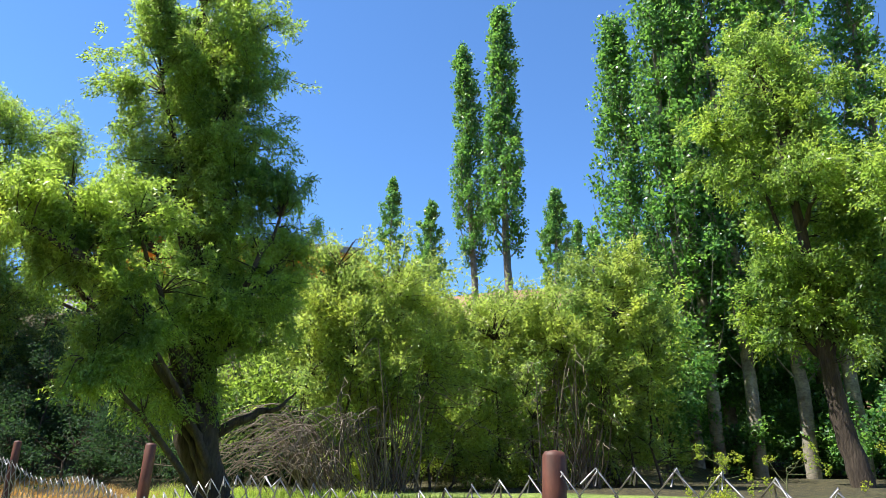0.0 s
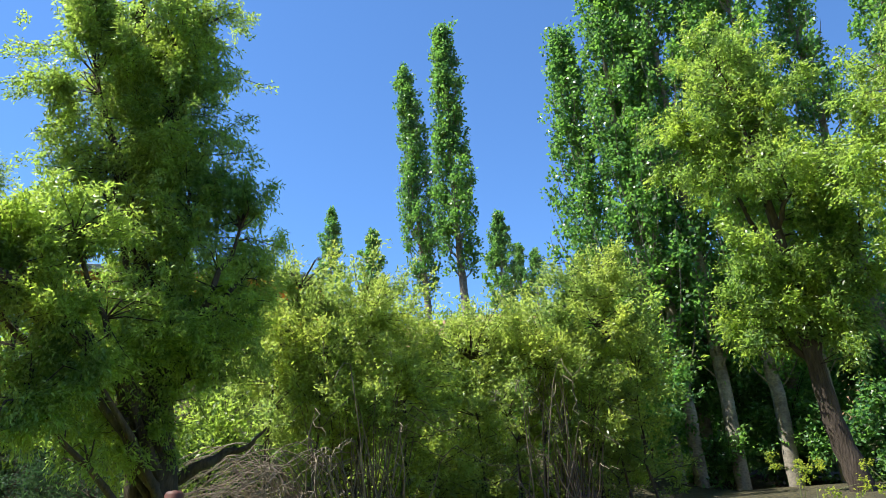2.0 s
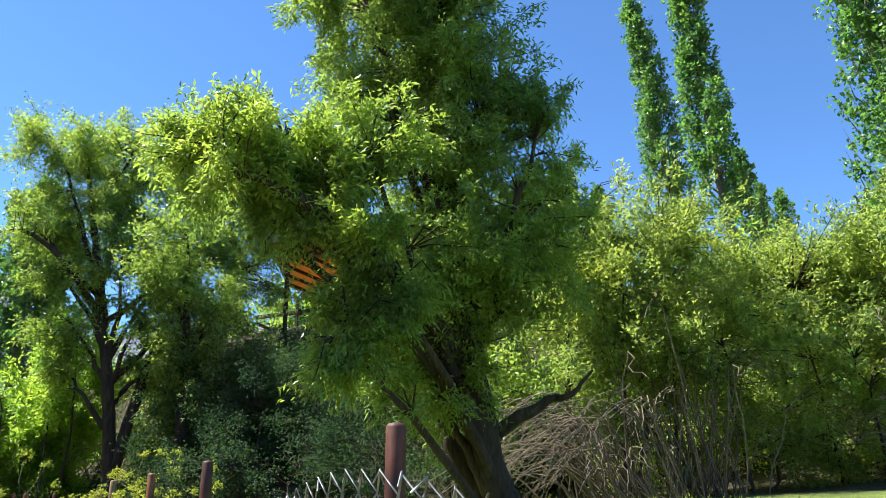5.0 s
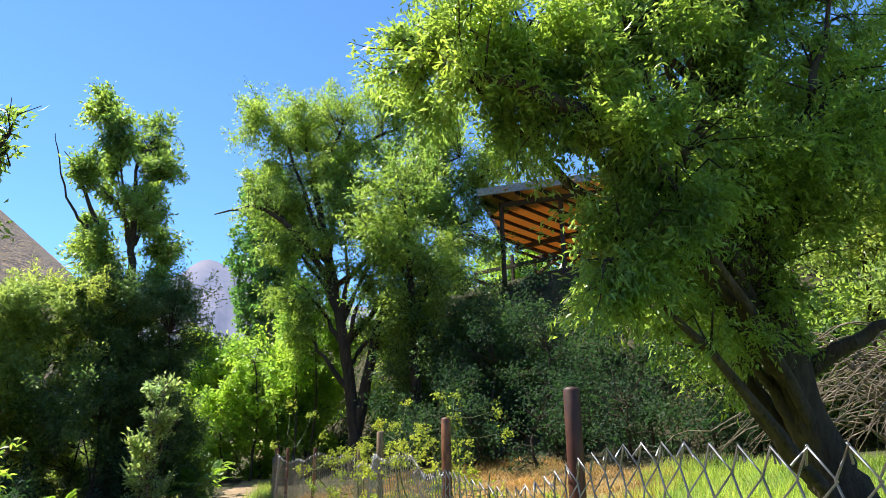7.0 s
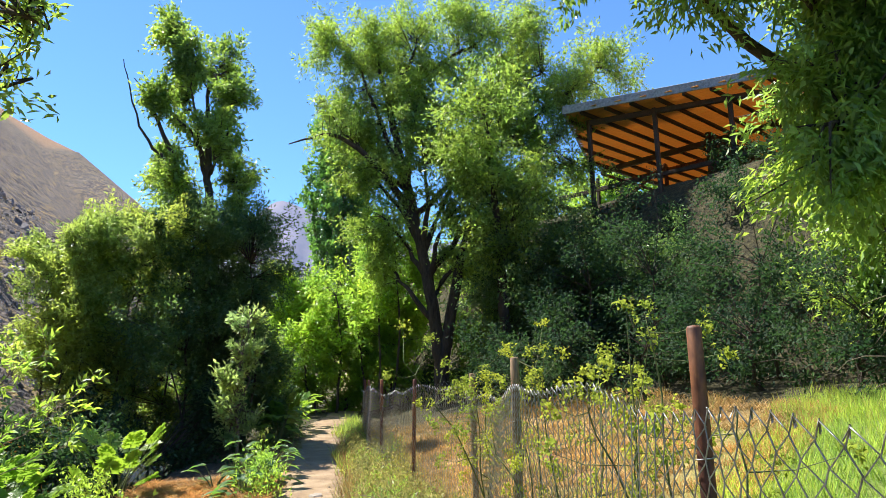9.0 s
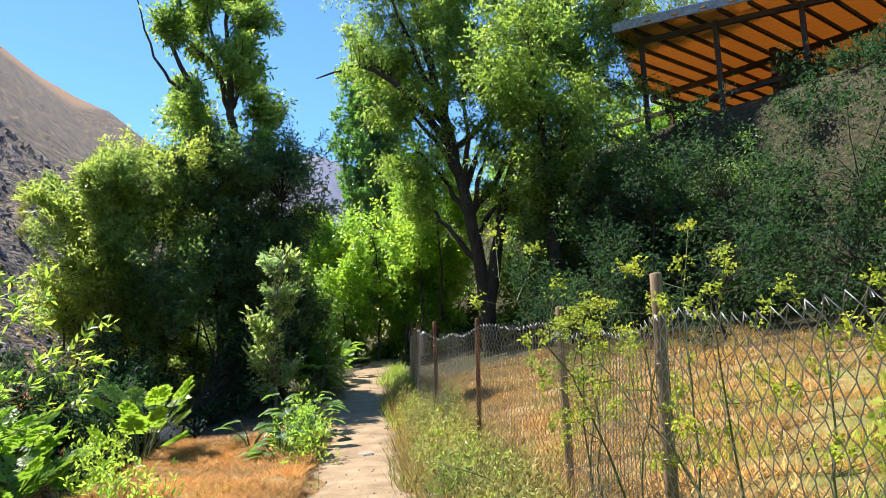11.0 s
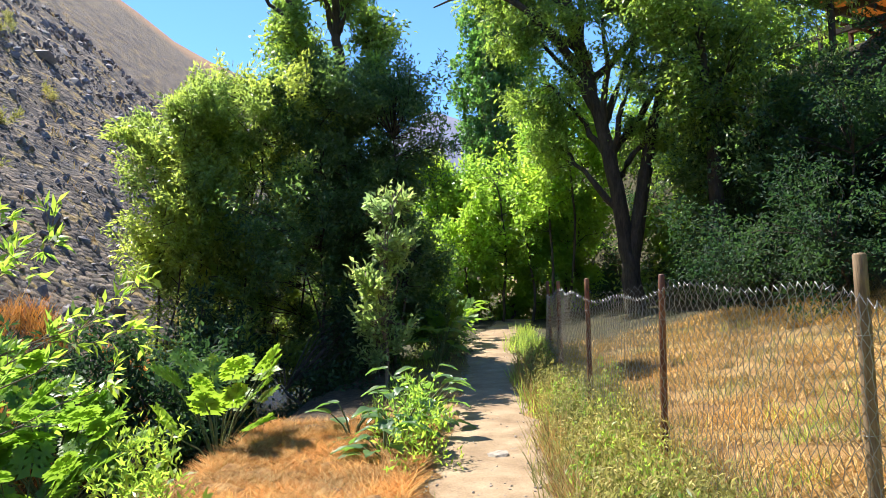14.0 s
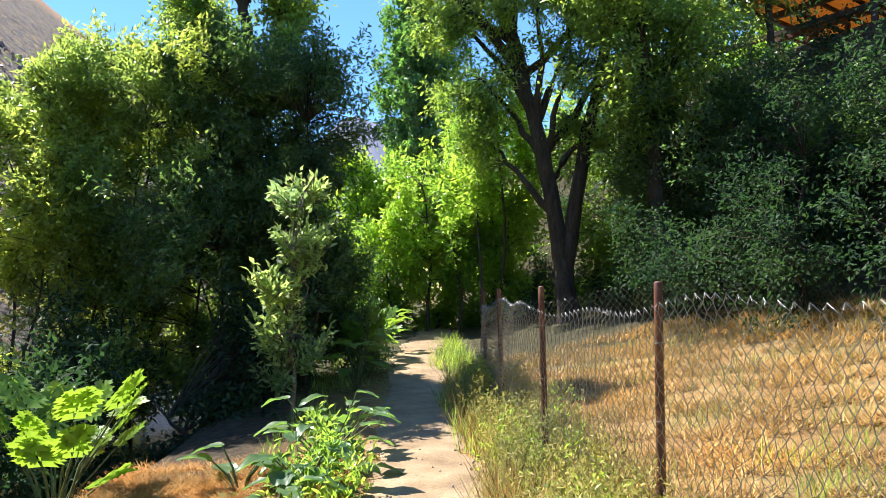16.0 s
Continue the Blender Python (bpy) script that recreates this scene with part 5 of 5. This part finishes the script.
def grass():
    rng = np.random.default_rng(400)

    def scatter(k, s0, s1, n0, n1, keep=None):
        s, n = rng.uniform(s0, s1, k), rng.uniform(n0, n1, k)
        if keep is not None:
            m = keep(s, n)
            s, n = s[m], n[m]
        return xy(s, n)

    def patchy(f, lim):
        return lambda s, n: np.sin(s * f + 1.1) * np.cos(n * f * 1.3) + 0.6 * np.sin(s * f * 2.7 + n * 2) > lim

    def edge(s, n):
        return np.abs(n - path_centre(s)) > 0.5 + 0.14 * np.sin(s * 1.3 + 1) + 0.1 * np.sin(s * 3.1) + 0.07 * np.sin(s * 7.3) + rng.uniform(-0.2, 0.12, len(s))

    sets = [("meadow_grass", "lush green meadow grass behind the fence", M_GRASS, scatter(60000, -6, 13, 1.0, 8, lambda s, n: s - 0.9 * n < 6.6 + 1.2 * np.sin(s * 1.9) * np.cos(n * 2.3)), 0.17, 0.006, 0.6),
            ("meadow_grass", "green tufts in the drying meadow", M_GRASS, scatter(14000, 8, 14, 1.0, 8, patchy(1.9, 0.7)), 0.22, 0.004, 0.5),
            ("meadow_grass", "sparse grey-green tufts in the dry meadow", M_WEED, scatter(16000, 10, 21, 1.2, 7, patchy(3.1, 0.85)), 0.2, 0.006, 0.6),
            ("dry_grass", "short dry orange meadow grass", M_DRY, scatter(60000, 6.0, 22, 0.9, 7, lambda s, n: (s - 0.9 * n > 5.6) & (np.sin(s * 2.7 + 1) * np.cos(n * 3.1) + 0.7 * np.sin(s * 6.1 + n * 4.7) > -0.25)), 0.13, 0.0075, 1.5),
            ("verge_weed", "mixed dry and green weeds along the fence foot", M_WEED, scatter(16000, 2.5, 20, -0.15, 1.15, lambda s, n: edge(s, n) & (np.sin(s * 5.1) * np.cos(n * 7) + 0.6 * np.sin(s * 11 + n * 9) > -0.1)), 0.26, 0.0055, 0.7),
            ("verge_grass", "dry straw-coloured stems along the fence foot", M_DRY, scatter(13000, 2.5, 20, 0.0, 1.2, lambda s, n: edge(s, n) & (np.sin(s * 3.7 + 2) + np.cos(n * 6) + 0.5 * np.sin(s * 9 + n * 5) > 0.1)), 0.4, 0.005, 0.7),
            ("verge_grass", "fresh green grass along the path's edge", M_GRASS, scatter(3000, 15, 26, -0.1, 0.75, edge), 0.28, 0.006, 0.6),
            ("bank_grass", "green herbs on the stream bank", M_GRASS, scatter(16000, 4, 26, -3.2, -0.85, lambda s, n: edge(s, n) & ~((s > 11.6) & (s < 14.9) & (n > -3.0)) & (np.sin(s * 2.3) + np.cos(n * 3) > 0.0) & ~((s > 14.4) & (n < -2.0))), 0.2, 0.003, 0.5),
            ("hill_tuft", "dry yellow tufts on the scree slope", M_DRY, scatter(70000, 2, 70, -50, -6.8, patchy(1.7, 1.0)), 0.32, 0.014, 0.6),
            ("orange_brush", "withered orange brush at the foot of the slope", M_RUSTLEAF, scatter(14000, 13, 20, -8.6, -5.6, patchy(1.7, 0.1)), 0.4, 0.009, 0.8)]
    for seed, mat, cnt, label in ((451, M_WEED, 430, "grey-green bushy weed beside the path"), (452, M_LIME, 50, "fresh green leafy weed beside the path")):
        r2 = np.random.default_rng(seed)
        tip, out = [], []
        for i in range(cnt):
            s, n = r2.uniform(3, 19), r2.uniform(0.2, 0.95)
            if n < path_centre(s) + 0.62:
                n = path_centre(s) + 0.62 + r2.uniform(0, 0.3)
            x, y = xy(s, n)
            hgt = r2.uniform(0.12, 0.6)
            k = 20
            tip.append(np.stack([x + r2.normal(0, 0.09, k), y + r2.normal(0, 0.09, k), gz(x, y) + r2.uniform(0, hgt, k)], 1))
            out.append(r2.normal(0, 0.4, (k, 3)) + np.array([0, 0, 0.8]))
        pos, aim, way = sprays(np.concatenate(tip), np.concatenate(out), 9, 0.16, -0.3, 0.025, r2)
        tagged(part("verge_weed", leaves("verge_weed", pos, aim, 0.05, 0.014, r2), mat), label, "weed", kind="stuff")
    for name, label, mat, (xs, ys), L, w, lean in sets:
        tagged(part(name, blades(name, xs, ys, L, w, lean, rng), mat), label, "grass", kind="stuff")


grass()


def build_straw():
    rng = np.random.default_rng(410)
    bm = bmesh.new()
    a, b = 60, 28
    grid = []
    for i in range(a):
        row = []
        for j in range(b):
            s, n = 9.4 + 5.6 * i / (a - 1), -3.3 + 0.35 * noise.noise((9.4 + 0.14 * i, 2, 0)) + 2.35 * j / (b - 1)
            e = min(i, a - 1 - i, 6) / 6 * min(j, b - 1 - j, 5) / 5
            x, y = xy(s + 0.05 * math.sin(j), n + 0.07 * math.sin(i * 0.7))
            z = gz(x, y) - 0.03 + e * (0.12 + 0.08 * noise.noise((s * 1.7, n * 1.7, 0)) + 0.07 * noise.noise((s * 6, n * 6, 3)) + 0.03 * noise.noise((s * 15, n * 15, 5)))
            row.append(bm.verts.new((x, y, z)))
        grid.append(row)
    for i in range(a - 1):
        for j in range(b - 1):
            bm.faces.new((grid[i][j], grid[i + 1][j], grid[i + 1][j + 1], grid[i][j + 1]))
    root = part("straw_mound", bm, M_STRAW, smooth_faces=True)
    tagged(root, "low heap of raked orange straw and soil beside the path", "straw heap")
    for k, mat, label in ((20000, M_RUSTLEAF, "loose orange straw scattered on the heap"), (20000, M_DRY, "loose pale straw scattered on the heap")):
        s, n = rng.uniform(9.7, 14.9, k), rng.uniform(-3.15, -1.05, k)
        m = np.sin(s * 7 + 2) * np.cos(n * 8) + 0.6 * np.sin(s * 17 + n * 13) > -0.75
        xs, ys = xy(s[m], n[m])
        tagged(part("loose_straw", blades("loose_straw", xs, ys, 0.085, 0.004, 2.4, rng, rise=0.08), mat), label, "straw", kind="stuff")
    rg = np.random.default_rng(455)
    tip, out = [], []
    for s, n, hgt in ((13.6, -1.15, 0.75), (13.9, -1.35, 0.6), (13.2, -1.0, 0.45), (14.3, -1.2, 0.5), (12.7, -1.2, 0.35), (10.9, -2.5, 0.5), (11.6, -2.9, 0.6), (10.2, -2.2, 0.4), (12.3, -3.2, 0.7)):
        x, y = xy(s, n)
        q = int(50 * hgt)
        tip.append(np.stack([x + rg.normal(0, 0.14, q), y + rg.normal(0, 0.14, q), gz(x, y) + rg.uniform(0.05, hgt, q)], 1))
        out.append(rg.normal(0, 0.5, (q, 3)) + np.array([0, 0, 0.7]))
    pos, aim, way = sprays(np.concatenate(tip), np.concatenate(out), 9, 0.2, -0.3, 0.03, rg)
    tagged(part("leafy_weed", leaves("leafy_weed", pos, aim, 0.07, 0.024, rg), M_LIME), "leafy green weeds growing through the burdock", "weed", kind="stuff")


build_straw()


def dead_brush():
    rng = np.random.default_rng(420)
    for s0 in (4.6, 5.9, 7.2, 8.5):
        x0, y0 = xy(s0, 0.75)
        root = thing("dead_brush", (x0, y0, gz(x0, y0)), "pile of dry grey twigs heaped against the fence", "brushwood", "brush piles")
        for i in range(55):
            x, y = xy(s0 + rng.uniform(-0.8, 0.8), 0.72 + rng.normal(0, 0.16))
            a, L = rng.uniform(0, 2 * math.pi), rng.uniform(0.25, 0.8)
            h = rng.uniform(0, 0.35)
            up = rng.uniform(-0.05, 0.45)
            pts = [(x, y, gz(x, y) + h * 0.3, 0.006), (x + math.cos(a) * L * 0.5, y + math.sin(a) * L * 0.25, gz(x, y) + h + up * 0.5, 0.004), (x + math.cos(a) * L, y + math.sin(a) * L * 0.4, gz(x, y) + h + up * 0.8 + 0.03, 0.002)]
            part("twig", tubes("twig", [curve(pts, 6, 0.02, rng)], 4), M_TWIG, root)


dead_brush()


def stone_shape(rng, r, flat=0.6):
    bm = bmesh.new()
    bmesh.ops.create_icosphere(bm, subdivisions=1, radius=r)
    for v in bm.verts:
        v.co *= rng.uniform(0.72, 1.2)
        v.co.z *= flat
    return bm


def stones():
    rng = np.random.default_rng(430)
    x, y = -5.83, 12.99
    bm = stone_shape(rng, 0.11, 0.4)
    bmesh.ops.translate(bm, vec=(x, y, gz(x, y) + 0.02), verts=bm.verts)
    tagged(part("path_stone", bm, M_PEBBLE), "flat pale stone lying on the footpath", "stone")
    tri = bmesh.new()
    bmesh.ops.create_icosphere(tri, subdivisions=1, radius=1.0)
    base = np.array([v.co[:] for v in tri.verts])
    faces = np.array([[v.index for v in f.verts] for f in tri.faces])
    tri.free()

    def heap(name, label, xs, ys, sizes, mat, sink, flat):
        V, F = [], []
        zs = height(xs, ys)
        for i in range(len(xs)):
            q = Euler(rng.uniform(0, 6, 3)).to_matrix()
            p = base * rng.uniform(0.65, 1.25, (len(base), 1)) * np.array([1, 0.75, flat]) * sizes[i]
            p = p @ np.array(q).T
            V.append(p + np.array([xs[i], ys[i], zs[i] + sizes[i] * sink]))
            F.append(faces + i * len(base))
        me = mesh_from(name, np.concatenate(V), np.concatenate(F))
        me.shade_flat()
        tagged(part(name, me, mat), label, "stones", kind="stuff")

    k = 9000
    s, n = rng.uniform(-4, 30, k), rng.uniform(-0.55, 0.55, k)
    xs, ys = xy(s, path_centre(s) + n)
    heap("gravel", "small pale gravel on the footpath", xs, ys, rng.uniform(0.003, 0.010, k) * rng.choice([1, 1, 1, 2.0], k), M_PEBBLE, 0.6, 0.7)
    k = 15000
    s, n = rng.uniform(6, 56, k), -7.2 - rng.uniform(0, 1, k) ** 1.4 * 44
    xs, ys = xy(s, n)
    heap("scree", "broken dark slate scree on the slope", xs, ys, rng.uniform(0.04, 0.11, k) * rng.choice([1, 1, 1, 1, 2.2], k) * (1 + np.clip(-n - 14, 0, 36) * 0.05), M_ROCK, 0.05, 0.3)
    k = 260
    s, n = rng.uniform(10, 50, k), -rng.uniform(9, 30, k)
    keep = np.sin(s * 0.6) * np.cos(n * 0.5) > 0.3
    xs, ys = xy(s[keep], n[keep])
    heap("outcrop", "dark angular slate outcrops on the slope", xs, ys, rng.uniform(0.3, 0.8, len(xs)), M_ROCK, -0.25, 0.4)


stones()


def sage_bushes():
    """Rounded grey-green cushions dotted over the slope."""
    rng = np.random.default_rng(440)
    for i in range(26):
        s, n = rng.uniform(13, 42), -rng.uniform(7.5, 24)
        x, y = xy(s, n)
        g = gz(x, y)
        r = rng.uniform(0.25, 0.5)
        tips, outs = crown_points([(x, y, g + r * 0.5, r, r, r * 0.7, 26)], rng, 0.6)
        pos, aim, way = sprays(tips, outs, 12, 0.2, -0.3, 0.06, rng)
        ob = part("cushion_shrub", leaves("cushion_shrub", pos, aim, 0.16, 0.03, rng), M_WEED)
        tagged(ob, "dry yellow-green cushion shrub on the scree", "shrub", group="cushion shrubs")


sage_bushes()
